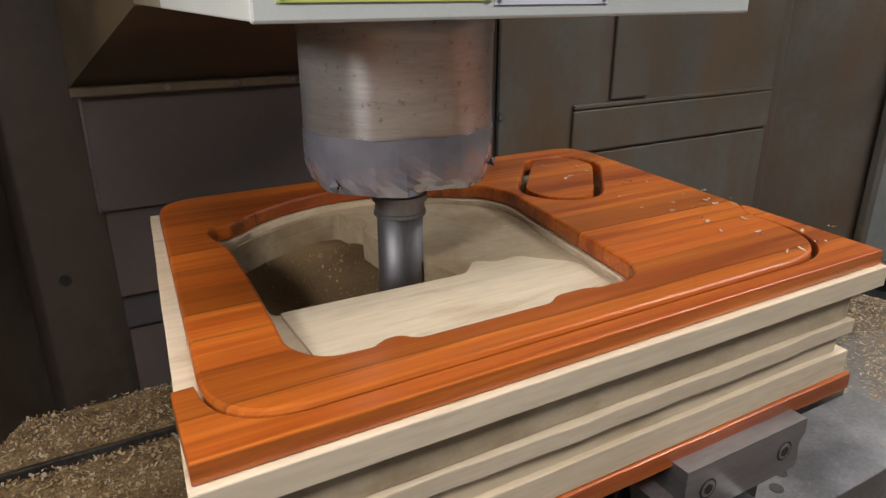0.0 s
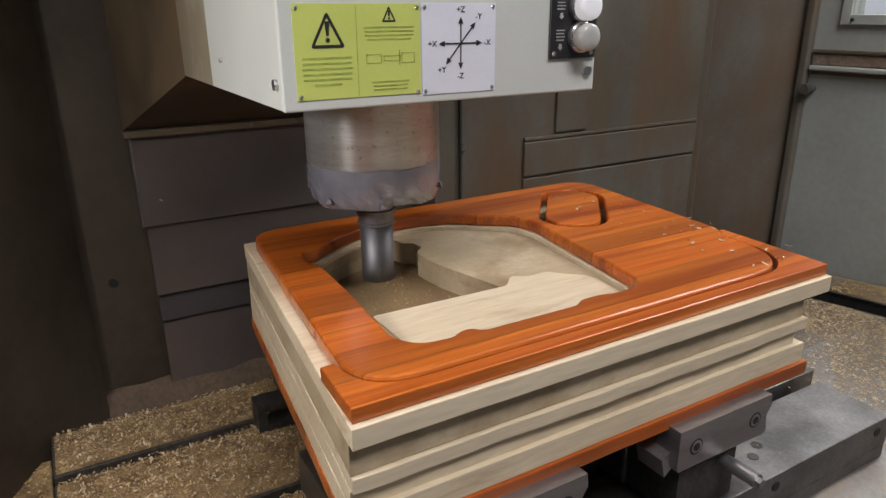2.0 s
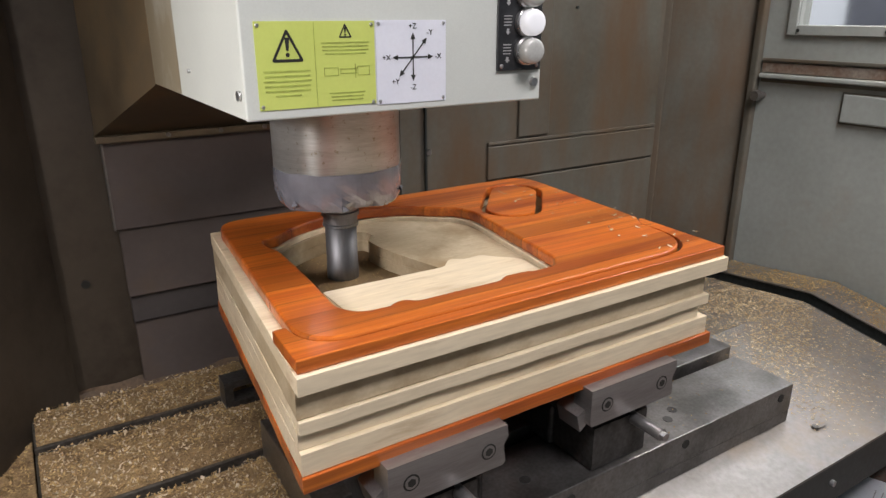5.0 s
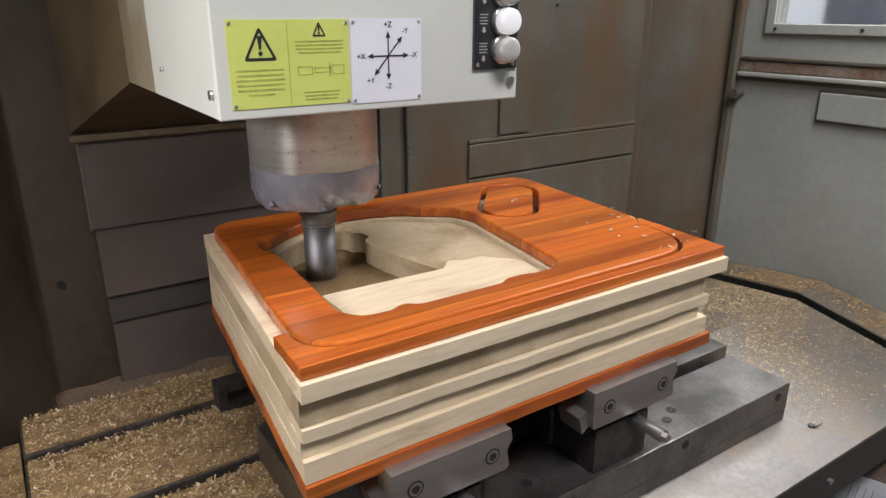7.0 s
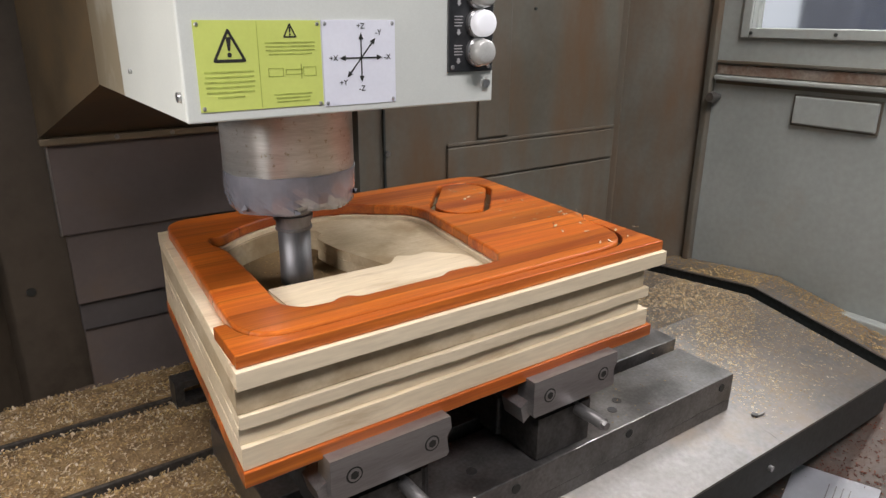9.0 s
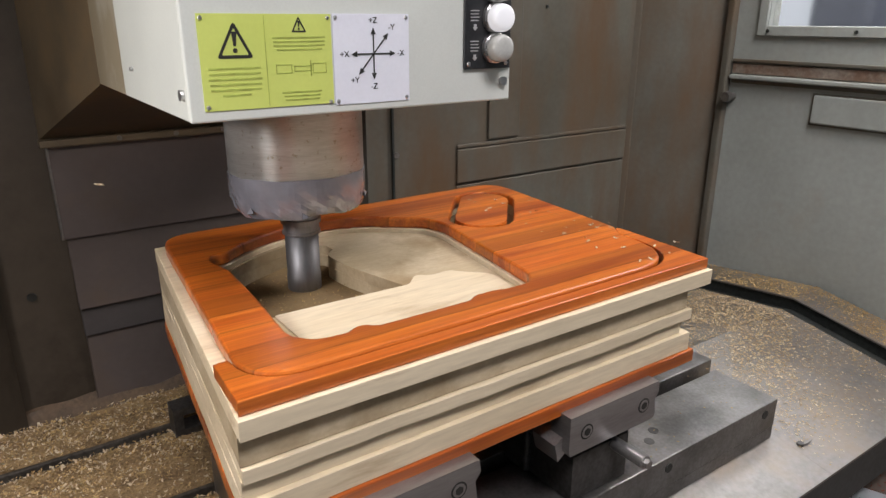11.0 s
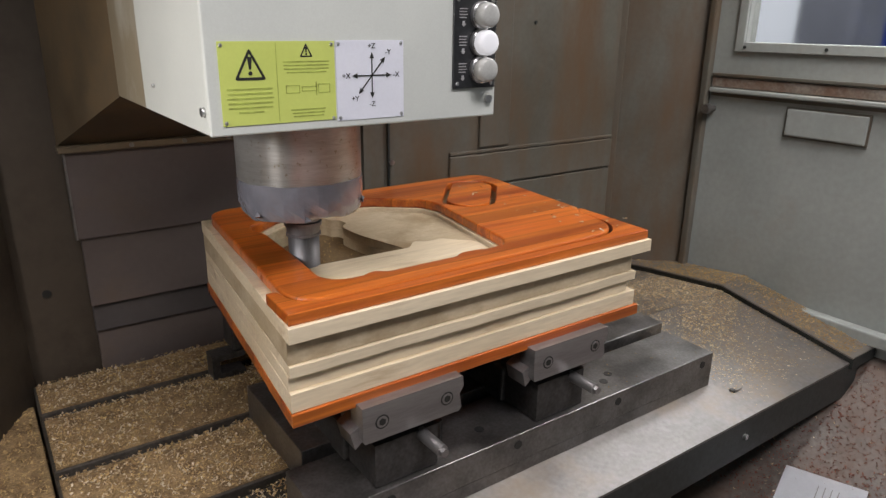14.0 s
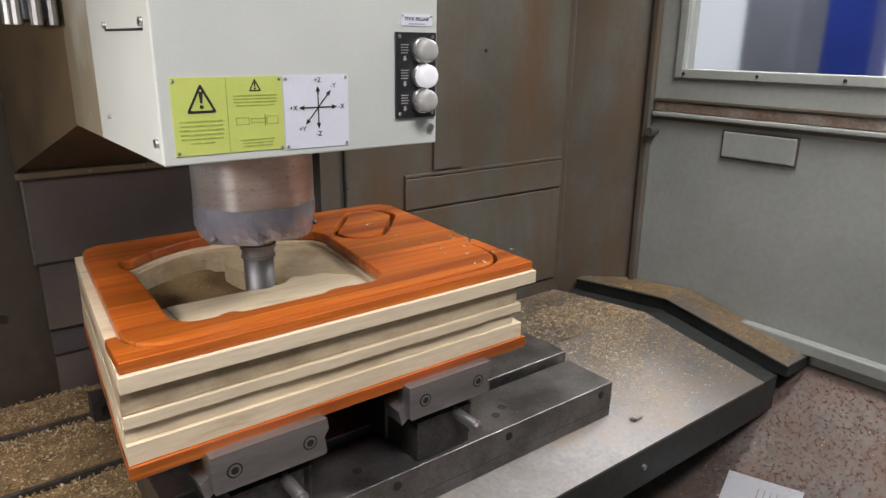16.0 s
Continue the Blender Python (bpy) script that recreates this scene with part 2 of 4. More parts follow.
CHIPS = mat("wood_chips", (0.58, 0.41, 0.18), (0.27, 0.165, 0.065), 0.75, scale=60, fine=200, bump=0.1, fine_amt=0.2)
DUST = mat("dust_bed", (0.40, 0.275, 0.13), (0.19, 0.12, 0.055), 0.85, scale=30, fine=260, bump=0.6, dist=0.004, fine_amt=0.3)
POCKETBROWN = mat("pocket_brown", (0.26, 0.175, 0.08), (0.17, 0.108, 0.05), 0.8, scale=10, fine=300, bump=0.2, dist=0.001, fine_amt=0.1)
PALECHIPS = mat("pale_chips", (0.68, 0.58, 0.42), (0.45, 0.33, 0.19), 0.7, scale=60, fine=200, bump=0.1)
RUST_DUST = mat("oily_brown_dust", (0.15, 0.095, 0.05), (0.08, 0.05, 0.028), 0.7, scale=12, fine=120, bump=0.4, dist=0.003)
REDCHIPS = mat("red_chips", (0.27, 0.085, 0.045), (0.14, 0.042, 0.025), 0.75, scale=60, fine=200, bump=0.1)
PAPER = mat("paper_sheet", (0.74, 0.75, 0.78), (0.68, 0.69, 0.72), 0.6, scale=10, fine=100, bump=0.02, fine_amt=0.03)
PAN = mat("chip_pan_metal", (0.19, 0.165, 0.145), (0.12, 0.10, 0.085), 0.5, scale=6, fine=90, bump=0.15, stain=(0.12, 0.065, 0.04), stain_scale=5, stain_lo=0.45, stain_hi=0.7)
BLUE = mat("blue_paint", (0.03, 0.08, 0.55), (0.03, 0.07, 0.48), 0.5, bump=0.0)
# the hall's brightness is given to its backdrop as glow
HALLGLOW = glow("hall_wall_glow", (0.60, 0.63, 0.70), 0.72)
HALLDARK = mat("hall_dark", (0.34, 0.35, 0.40), None, 0.6, bump=0.0)
GLASS = bpy.data.materials.new("window_glass")
GLASS.use_nodes = True
gb = GLASS.node_tree.nodes["Principled BSDF"]
gb.inputs["Transmission Weight"].default_value, gb.inputs["Roughness"].default_value, gb.inputs["IOR"].default_value = 1.0, 0.16, 1.1


# ---- mesh helpers ----
def part(name, bm, material, parent=None, label="", smooth=False):
    me = bpy.data.meshes.new(name)
    if smooth:
        for f in bm.faces:
            f.smooth = True
    bm.to_mesh(me)
    bm.free()
    me.materials.append(material)
    ob = new(name, me)
    if parent:
        ob.parent = parent
    if label:
        tagged(ob, label)
    return ob


def thing(name, label, category, group="", kind=""):
    return tagged(new(name), label, category, group, kind)


def add_box(bm, x0, x1, y0, y1, z0, z1, bevel=0.0, segments=2):
    r = bmesh.ops.create_cube(bm, size=1)
    bmesh.ops.transform(bm, matrix=Matrix.Translation(((x0 + x1) / 2, (y0 + y1) / 2, (z0 + z1) / 2)) @ Matrix.Diagonal((x1 - x0, y1 - y0, z1 - z0, 1)), verts=r["verts"])
    if bevel:
        edges = list({e for v in r["verts"] for e in v.link_edges})
        bmesh.ops.bevel(bm, geom=edges, offset=bevel, segments=segments, profile=0.5, affect="EDGES")
    return bm


def box(x0, x1, y0, y1, z0, z1, bevel=0.0, segments=2):
    return add_box(bmesh.new(), x0, x1, y0, y1, z0, z1, bevel, segments)


def add_rod(bm, at, axis, r, length, r2=None, seg=24):
    q = Vector(axis).normalized().to_track_quat("Z", "Y").to_matrix().to_4x4()
    m = Matrix.Translation(Vector(at) + Vector(axis).normalized() * length / 2) @ q
    bmesh.ops.create_cone(bm, cap_ends=True, segments=seg, radius1=r, radius2=r if r2 is None else r2, depth=length, matrix=m)
    return bm


def rod(at, axis, r, length, r2=None, seg=24):
    return add_rod(bmesh.new(), at, axis, r, length, r2, seg)


def lathe(profile, cx, cy, seg=64, wob=None):
    bm = bmesh.new()
    rings = []
    for k, (r, z) in enumerate(profile):
        ring = []
        for i in range(seg):
            a = 2 * math.pi * i / seg
            rr, zz = (r, z) if wob is None else wob(k, a, r, z)
            ring.append(bm.verts.new((cx + rr * math.cos(a), cy + rr * math.sin(a), zz)))
        rings.append(ring)
    for a, b in zip(rings, rings[1:]):
        for i in range(seg):
            j = (i + 1) % seg
            bm.faces.new((a[i], a[j], b[j], b[i]))
    bm.faces.new(rings[0][::-1])
    bm.faces.new(rings[-1])
    bmesh.ops.recalc_face_normals(bm, faces=bm.faces)
    return bm


def inset(pts, d):
    """The outline moved inwards by d (negative: outwards); pts run anticlockwise."""
    n, out = len(pts), []
    for i in range(n):
        p, a, c = Vector(pts[i]), Vector(pts[i - 1]), Vector(pts[(i + 1) % n])
        e1, e2 = (p - a).normalized(), (c - p).normalized()
        nrm = Vector((-e1.y - e2.y, e1.x + e2.x))
        k = max(0.5, nrm.length / 2)
        nrm = nrm.normalized() if nrm.length > 1e-9 else Vector((0, 0))
        q = p + nrm * d / k
        out.append((q.x, q.y))
    return out


def plate(outer, holes, z0, z1, bevel):
    """A flat plate with holes and softly rounded rims, from its outline."""
    def clean(pts, ccw):
        pts = [p for i, p in enumerate(pts) if (Vector(p) - Vector(pts[i - 1])).length > 1e-4]
        area = sum(pts[i - 1][0] * p[1] - p[0] * pts[i - 1][1] for i, p in enumerate(pts))
        return pts if (area > 0) == ccw else pts[::-1]

    bm = bmesh.new()
    tops, bots = [], []
    for pts in [clean(outer, True)] + [clean(h, False) for h in holes]:
        rings = []
        for d, z in ((1, z0), (0.3, z0 + 0.3 * bevel), (0, z0 + bevel), (0, z1 - bevel), (0.3, z1 - 0.3 * bevel), (1, z1)):
            rings.append([bm.verts.new((x, y, z)) for x, y in inset(pts, d * bevel)])
        for ra, rb in zip(rings, rings[1:]):
            for i in range(len(ra)):
                j = (i + 1) % len(ra)
                bm.faces.new((ra[i], ra[j], rb[j], rb[i]))
        bots.append(rings[0])
        tops.append(rings[-1])
    for loops in (tops, bots):
        flat = [v for lp in loops for v in lp]
        for tri in tessellate_polygon([[v.co.copy() for v in lp] for lp in loops]):
            if len(set(tri)) == 3:
                try:
                    bm.faces.new([flat[i] for i in tri])
                except ValueError:
                    pass
    bmesh.ops.recalc_face_normals(bm, faces=bm.faces)
    return bm


def rounded(points, n=8):
    """Corners (x, y, radius) turned into a smooth outline."""
    out = []
    for i, (x, y, r) in enumerate(points):
        p = Vector((x, y))
        if r <= 0:
            out.append((x, y))
            continue
        a = (Vector(points[i - 1][:2]) - p).normalized()
        b = (Vector(points[(i + 1) % len(points)][:2]) - p).normalized()
        for k in range(n + 1):
            t = k / n
            q = p + a * r * (1 - t) ** 2 + b * r * t ** 2
            out.append((q.x, q.y))
    return out


def text(name, body, size, at, material, parent, turn=(90, 0, 0), align="CENTER"):
    cu = bpy.data.curves.new("lettering", "FONT")
    cu.body, cu.size, cu.align_x, cu.align_y = body, size, align, "CENTER"
    cu.extrude = 0.0002
    ob = new("lettering", cu)
    me = bpy.data.meshes.new_from_object(ob.evaluated_get(bpy.context.evaluated_depsgraph_get()))
    bpy.data.objects.remove(ob)
    me.transform(pose(*at, *turn))
    me.materials.clear()
    me.materials.append(material)
    o = new(name, me)
    o.parent = parent
    return o


def prism(pts, y0, y1, axis="y"):
    """Outline in (x, z) swept along y, or in (y, z) swept along x."""
    bm = bmesh.new()
    f = (lambda p, s: (p[0], s, p[1])) if axis == "y" else (lambda p, s: (s, p[0], p[1]))
    a = [bm.verts.new(f(p, y0)) for p in pts]
    b = [bm.verts.new(f(p, y1)) for p in pts]
    bm.faces.new(a)
    bm.faces.new(b[::-1])
    for i in range(len(pts)):
        j = (i + 1) % len(pts)
        bm.faces.new((a[i], b[i], b[j], a[j]))
    bmesh.ops.recalc_face_normals(bm, faces=bm.faces)
    return bm


# ---- enclosure ----
def structure(name, bm, material, label):
    return tagged(part(name, bm, material), label, "wall", kind="structure")


LOW, HIGH = -0.62, 1.25
RX = 1.341
tagged(part("floor", box(-1.3, RX, -2.6, 0.86, LOW - 0.04, LOW), PAN), "stained metal chip pan under the machine table", "floor", kind="structure")
tagged(part("ceiling", box(-1.3, RX + 0.05, -0.35, 0.9, HIGH, HIGH + 0.03), WALL), "grey sheet metal roof of the machine enclosure", "ceiling", kind="structure")

def chute(x):
    """Height of the sloping chip sheet beside the slide."""
    return -0.375 - (RX - x) * 0.62


tagged(part("chip_chute", prism([(RX - 0.001, chute(RX)), (0.947, chute(0.947)), (0.947, LOW + 0.0005), (RX - 0.001, LOW + 0.0005)], -0.95, 0.52), PAN), "stained sloping sheet of the chip pan strewn with red chips", "floor", kind="structure")
BY = 0.697  # face of the back wall
wb = structure("wall_back", box(0.515, 1.206, BY, BY + 0.04, LOW, HIGH), WALL, "stained grey-green painted back wall of the machine")
part("panel", box(0.670, 1.196, BY - 0.007, BY - 0.0005, -0.052, 0.022, 0.003), WALL, wb)
part("panel", box(0.670, 1.196, BY - 0.007, BY - 0.0005, 0.024, 0.032, 0.002), WALL, wb)
part("panel", box(0.670, 1.196, BY - 0.005, BY - 0.0005, -0.32, -0.056, 0.003), WALL, wb)
part("panel", box(0.752, 0.840, BY - 0.007, BY - 0.0005, 0.036, 0.62, 0.003), WALL, wb)
part("edge_strip", box(0.4585, 0.5145, BY + 0.004, 0.812, LOW, HIGH), WALL, wb)
part("seam", box(0.512, 0.5165, BY - 0.004, BY - 0.0005, LOW, HIGH), DARKMETAL, wb)
for z in (0.026, 0.30):
    part("bolt", rod((0.5205, BY - 0.0005, z), (0, -1, 0), 0.006, 0.006, seg=12), STEEL, wb)
for x, z in ((0.91, 0.31), (0.66, 0.25)):
    part("bolt", rod((x, BY - 0.0005, z), (0, -1, 0), 0.0035, 0.003, seg=10), DARKMETAL, wb)

wl = structure("wall_column", box(-0.36, 0.12, 0.815, 0.85, LOW, HIGH), BROWNWALL, "oil-stained painted plate beside the column")
part("hole_plug", rod((-0.134, 0.8145, -0.167), (0, -1, 0), 0.0075, 0.003, seg=14), INK, wl)
part("plate", box(0.1205, 0.47, 0.815, 0.85, LOW, HIGH), WALL, wl)
part("post", box(-0.215, -0.19, 0.790, 0.8145, LOW, HIGH, 0.004), BROWNWALL, wl)
tray = structure("chip_tray", box(-0.95, 0.46, 0.30, 0.8145, -0.447, -0.432), RUST_DUST, "brown oily tray behind the table strewn with chips")

# the angled left side of the enclosure
bm = bmesh.new()
add_box(bm, 0, 1.9, 0, 0.03, LOW, HIGH)
add_box(bm, 0.03, 0.40, -0.008, -0.0005, -0.10, 0.02, 0.003)
add_box(bm, 0.03, 1.4, -0.005, -0.0005, -0.125, -0.112)
wside = structure("wall_left", bm, BROWNWALL, "dim grey painted left side of the enclosure")
wside.matrix_world = pose(-0.205, 0.80, 0, 0, 0, -118) @ Matrix.Scale(1, 4)

# the angled corner and the right-hand door wall
a, b = Vector((1.206, 0.708, 0)), Vector((RX, 0.530, 0))
ang = math.degrees(math.atan2(b.y - a.y, b.x - a.x))
bm = bmesh.new()
add_box(bm, 0, (b - a).length, 0, 0.03, LOW, HIGH)
wc = structure("wall_corner", bm, WALL, "narrow grey-green angled corner panel")
wc.matrix_world = pose(a.x, a.y, 0, 0, 0, ang)
part("corner_post", box(-0.012, 0.020, -0.012, -0.0005, LOW, HIGH, 0.004), WALL, wc)

WY0, WY1, WZ0, WZ1 = -0.35, 0.437, 0.2715, 0.80
bm = bmesh.new()
add_box(bm, RX, RX + 0.04, -0.9, 0.53, LOW, WZ0)
add_box(bm, RX, RX + 0.04, -0.9, 0.53, WZ1, HIGH)
add_box(bm, RX, RX + 0.04, WY1, 0.53, WZ0, WZ1)
add_box(bm, RX, RX + 0.04, -0.9, WY0, WZ0, WZ1)
wr = structure("wall_right", bm, DOOR, "grey-green painted side wall with a window")
part("jamb", box(RX - 0.022, RX - 0.001, 0.512, 0.530, LOW, HIGH, 0.003), WALL, wr)
part("ledge", box(RX - 0.016, RX - 0.001, -0.9, 0.508, 0.152, 0.163, 0.003), DOOR, wr)
part("ledge", box(RX - 0.010, RX - 0.001, -0.9, 0.508, 0.190, 0.198, 0.002), WALL, wr)
part("rust_seam", box(RX - 0.006, RX - 0.001, -0.9, 0.508, 0.165, 0.188, 0.001), RUST, wr)
part("door_seam", box(RX - 0.004, RX - 0.001, -0.9, 0.508, 0.143, 0.1505), WALL, wr)
part("bottom_rail", box(RX - 0.03, RX - 0.001, -0.9, 0.508, -0.345, -0.315, 0.004), DOOR, wr)
part("recess_plate", box(RX - 0.010, RX - 0.001, 0.13, 0.305, 0.071, 0.131, 0.003), DOOR, wr)
# darker box whose rim draws the shadow line round the recess plate
part("recess_shadow", box(RX - 0.0045, RX - 0.0008, 0.126, 0.309, 0.067, 0.135), WALL, wr)
kn = part("latch", rod((RX - 0.001, 0.498, 0.112), (-1, 0, 0), 0.0075, 0.022, seg=16), STEEL, wr, "round steel door latch knob")
part("latch_head", rod((RX - 0.0235, 0.498, 0.112), (-1, 0, 0), 0.013, 0.014, 0.011, seg=18), STEEL, kn)
win = tagged(new("window_1"), "framed window in the side wall", "window", kind="structure")
fw = 0.022
for y0, y1, z0, z1 in ((WY0, WY1, WZ0 - fw, WZ0), (WY0, WY1, WZ1, WZ1 + fw), (WY1, WY1 + fw, WZ0 - fw, WZ1 + fw), (WY0 - fw, WY0, WZ0 - fw, WZ1 + fw)):
    part("window_frame", box(RX - 0.008, RX - 0.001, y0, y1, z0, z1, 0.002), DOOR, win)
for k in range(5):
    part("screw", rod((RX - 0.0085, WY1 - 0.005 - k * 0.19, WZ0 - 0.011), (-1, 0, 0), 0.004, 0.002, seg=10), DARKMETAL, win)
pane = part("pane", box(RX + 0.014, RX + 0.018, WY0, WY1, WZ0, WZ1), GLASS, win)
pane.visible_shadow = False
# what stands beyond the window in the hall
# a plain sheet glows by itself to give the hall's brightness
tagged(part("backdrop", box(4.2, 4.25, -3.5, 5.0, -1.0, 3.5), HALLGLOW), "plain glowing sheet in place of the bright workshop hall beyond the window", "backdrop", kind="structure")
bc = thing("hall_column", "blue painted column in the hall beyond the window", "column")
part("shaft", box(3.0, 3.2, 0.66, 0.86, -1.0, 3.4, 0.01), BLUE, bc)
hm = thing("hall_machine", "dark machine standing in the hall beyond the window", "machine")
part("body", box(3.3, 3.9, 1.10, 1.42, -1.0, 0.62, 0.05), HALLDARK, hm)
part("top", box(3.4, 3.9, 1.1, 1.3, 0.62, 1.0, 0.05), HALLDARK, hm)

# ---- head with spindle, moving up and down ----
HX0, HX1, HY0, HY1, HZ = -0.0235, 0.3035, 0.095, 0.505, 0.2045
SX, SY = 0.159, 0.328
head = thing("spindle_head", "pale grey painted milling spindle head with labels and buttons", "spindle head")
t_ = 0.004
part("front_cover", box(HX0, HX1, HY0, HY0 + t_, HZ, 0.95, 0.0016), PAINT, head)
part("side_cover", box(HX0, HX0 + t_, HY0 + t_, 0.345, HZ + 0.001, 0.95, 0.001), PAINT, head)
part("rear_side_cover", box(HX0 + 0.0002, HX0 + t_, 0.3452, HY1, HZ + 0.001, 0.95, 0.001), PAINT_OILY, head, "oil-stained rear half of the side cover")
part("side_cover", box(HX1 - t_, HX1, HY0 + t_, HY1, HZ + 0.001, 0.95, 0.001), PAINT, head)
part("bottom_plate", box(HX0 + t_, HX1 - t_, HY0 + t_, HY1, HZ + 0.02, HZ + 0.03), CASTING, head)
part("cover_lip", box(HX0 + 0.003, HX1 - 0.003, HY0 + t_, HY0 + 0.02, HZ + 0.001, HZ + 0.004), PAINT, head)
# flared casting that joins the head to the column slide
bm = bmesh.new()
fr = [bm.verts.new(p) for p in ((HX0, HY1, 0.204), (HX1, HY1, 0.204), (HX1, HY1, 0.95), (HX0, HY1, 0.95))]
bk = [bm.verts.new(p) for p in ((-0.083, 0.775, 0.102), (0.450, 0.775, 0.102), (0.450, 0.775, 0.95), (-0.075, 0.775, 0.95))]
bm.faces.new(fr[::-1]), bm.faces.new(bk)
for i in range(4):
    j = (i + 1) % 4
    bm.faces.new((fr[i], fr[j], bk[j], bk[i]))
bmesh.ops.recalc_face_normals(bm, faces=bm.faces)
part("column_casting", bm, CASTING, head, "oil-stained flared casting behind the head")
part("casting_lip", box(-0.085, 0.452, 0.755, 0.782, 0.091, 0.103, 0.002), CASTING, head)
for x in (0.03, 0.12, 0.20):
    part("bolt", rod((x, 0.7545, 0.098), (0, -1, 0), 0.004, 0.004, seg=10), STEEL, head)
part("side_seam", box(HX0 - 0.0012, HX0 - 0.0002, 0.118, 0.262, 0.330, 0.3325), INK, head)
for y, z, sr in ((0.108, 0.226, 0.0045), (0.289, 0.236, 0.0022), (0.119, 0.338, 0.0045), (0.262, 0.336, 0.0035)):
    part("screw", rod((HX0 - 0.0002, y, z), (-1, 0, 0), sr, 0.003, seg=14), SILVER, head)
part("screw", rod((0.293, HY0 - 0.0002, 0.224), (0, -1, 0), 0.0045, 0.0035, seg=14), SILVER, head)


def quad_label(name, x0, x1, z0, z1, material, parent, d=0.0008, y=HY0):
    return part(name, box(x0, x1, y - d, y - 0.0001, z0, z1), material, parent)


def outline_triangle(name, cx, zb, zt, half, w, y, parent):
    """A warning triangle's thick rounded outline."""
    outer = rounded([(cx - half, zb, half * 0.22), (cx + half, zb, half * 0.22), (cx, zt, half * 0.22)], 5)
    k = 1 - w
    zc = zb + (zt - zb) / 3
    inner = rounded([(cx - half * k, zc + (zb - zc) * k, half * 0.1), (cx + half * k, zc + (zb - zc) * k, half * 0.1), (cx, zc + (zt - zc) * k, half * 0.1)], 5)
    bm = plate(outer, [inner], -0.00015, 0.00015, 0.00003)
    bmesh.ops.transform(bm, matrix=pose(0, y, 0, 90, 0, 0), verts=bm.verts)
    return part(name, bm, INK, parent)


YF = HY0 - 0.0010
lab = quad_label("warning_label", -0.0115, 0.1015, 0.2135, 0.288, YELLOW, head)
tagged(lab, "yellow-green warning label with black triangles")
quad_label("divider", 0.0418, 0.0424, 0.2145, 0.287, GREYINK, lab, 0.0011)
outline_triangle("triangle", 0.0168, 0.2540, 0.2825, 0.0150, 0.26, YF, lab)
part("exclamation", prism([(0.0146, 0.2745), (0.0190, 0.2745), (0.0178, 0.2635), (0.0158, 0.2635)], YF - 0.0004, YF), INK, lab)
part("exclamation", rod((0.0168, YF, 0.2600), (0, -1, 0), 0.0019, 0.0004, seg=14), INK, lab)
outline_triangle("triangle", 0.0720, 0.2735, 0.2862, 0.0066, 0.3, YF, lab)
part("exclamation", prism([(0.0711, 0.2825), (0.0729, 0.2825), (0.0725, 0.2778), (0.0715, 0.2778)], YF - 0.0004, YF), INK, lab)
part("exclamation", rod((0.0720, YF, 0.2762), (0, -1, 0), 0.0009, 0.0004, seg=10), INK, lab)
rnd = random.Random(4)
for k in range(6):
    w = 0.024 if k < 5 else 0.013
    w *= rnd.uniform(0.86, 1.0)
    quad_label("print_bar", 0.0155 - w, 0.0155 + w, 0.2455 - k * 0.0042, 0.2470 - k * 0.0042, GREYINK, lab, 0.0011)
for k in range(4):
    w = 0.024 * rnd.uniform(0.8, 1.0)
    quad_label("print_bar", 0.0720 - w, 0.0720 + w, 0.2688 - k * 0.0032, 0.2700 - k * 0.0032, GREYINK, lab, 0.0011)
for k in range(3):
    w = 0.021 * rnd.uniform(0.7, 1.0)
    quad_label("print_bar", 0.0720 - w, 0.0720 + w, 0.2245 - k * 0.0032, 0.2257 - k * 0.0032, GREYINK, lab, 0.0011)
for x0, x1, z0, z1 in ((0.050, 0.064, 0.2405, 0.2480), (0.066, 0.082, 0.2420, 0.2465), (0.0805, 0.0815, 0.238, 0.2505), (0.083, 0.0955, 0.2400, 0.2485)):
    for a0, a1, c0, c1 in ((x0, x1, z0, z0 + 0.0006), (x0, x1, z1 - 0.0006, z1), (x0, x0 + 0.0006, z0, z1), (x1 - 0.0006, x1, z0, z1)):
        quad_label("drawing_line", a0, a1, c0, c1, GREYINK, lab, 0.0011)
axl = quad_label("axis_label", 0.1030, 0.1800, 0.2115, 0.2885, WHITE, head)
tagged(axl, "white label showing the machine's axis arrows")
ACX, ACZ = 0.1425, 0.2545


def arrow(dx, dz, length, w):
    d = Vector((dx, dz)).normalized()
    n = Vector((-d.y, d.x))
    c = Vector((ACX, ACZ))
    hl, hw = 0.0058, 0.0026
    e = c + d * length
    pts = [c + n * w, c + d * (length - hl) + n * w, c + d * (length - hl) + n * hw, e, c + d * (length - hl) - n * hw, c + d * (length - hl) - n * w, c - n * w]
    part("arrow", prism([(p.x, p.y) for p in pts], YF - 0.0004, YF), INK, axl)


for dx, dz, ln in ((1, 0, 0.0225), (-1, 0, 0.0225), (0, 1, 0.0225), (0, -1, 0.0225), (0.70, 0.80, 0.0235), (-0.70, -0.80, 0.0235)):
    arrow(dx, dz, ln, 0.0006)
for body_, x, z in (("+Z", 0, 0.0285), ("-Z", 0, -0.0285), ("+X", -0.0290, 0), ("-X", 0.0285, 0), ("-Y", 0.0190, 0.0225), ("+Y", -0.0195, -0.0225)):
    text("letter", body_, 0.0072, (ACX + x, YF, ACZ + z), INK, axl)
for x, z in ((-0.0085, 0.2848), (0.0985, 0.2850), (-0.0085, 0.2165), (0.0985, 0.2150), (0.1060, 0.2852), (0.1770, 0.2855), (0.1060, 0.2145), (0.1770, 0.2145)):
    part("rivet", rod((x, HY0 - 0.0008, z), (0, -1, 0), 0.0019, 0.0012, 0.0012, seg=10), SILVER, head)

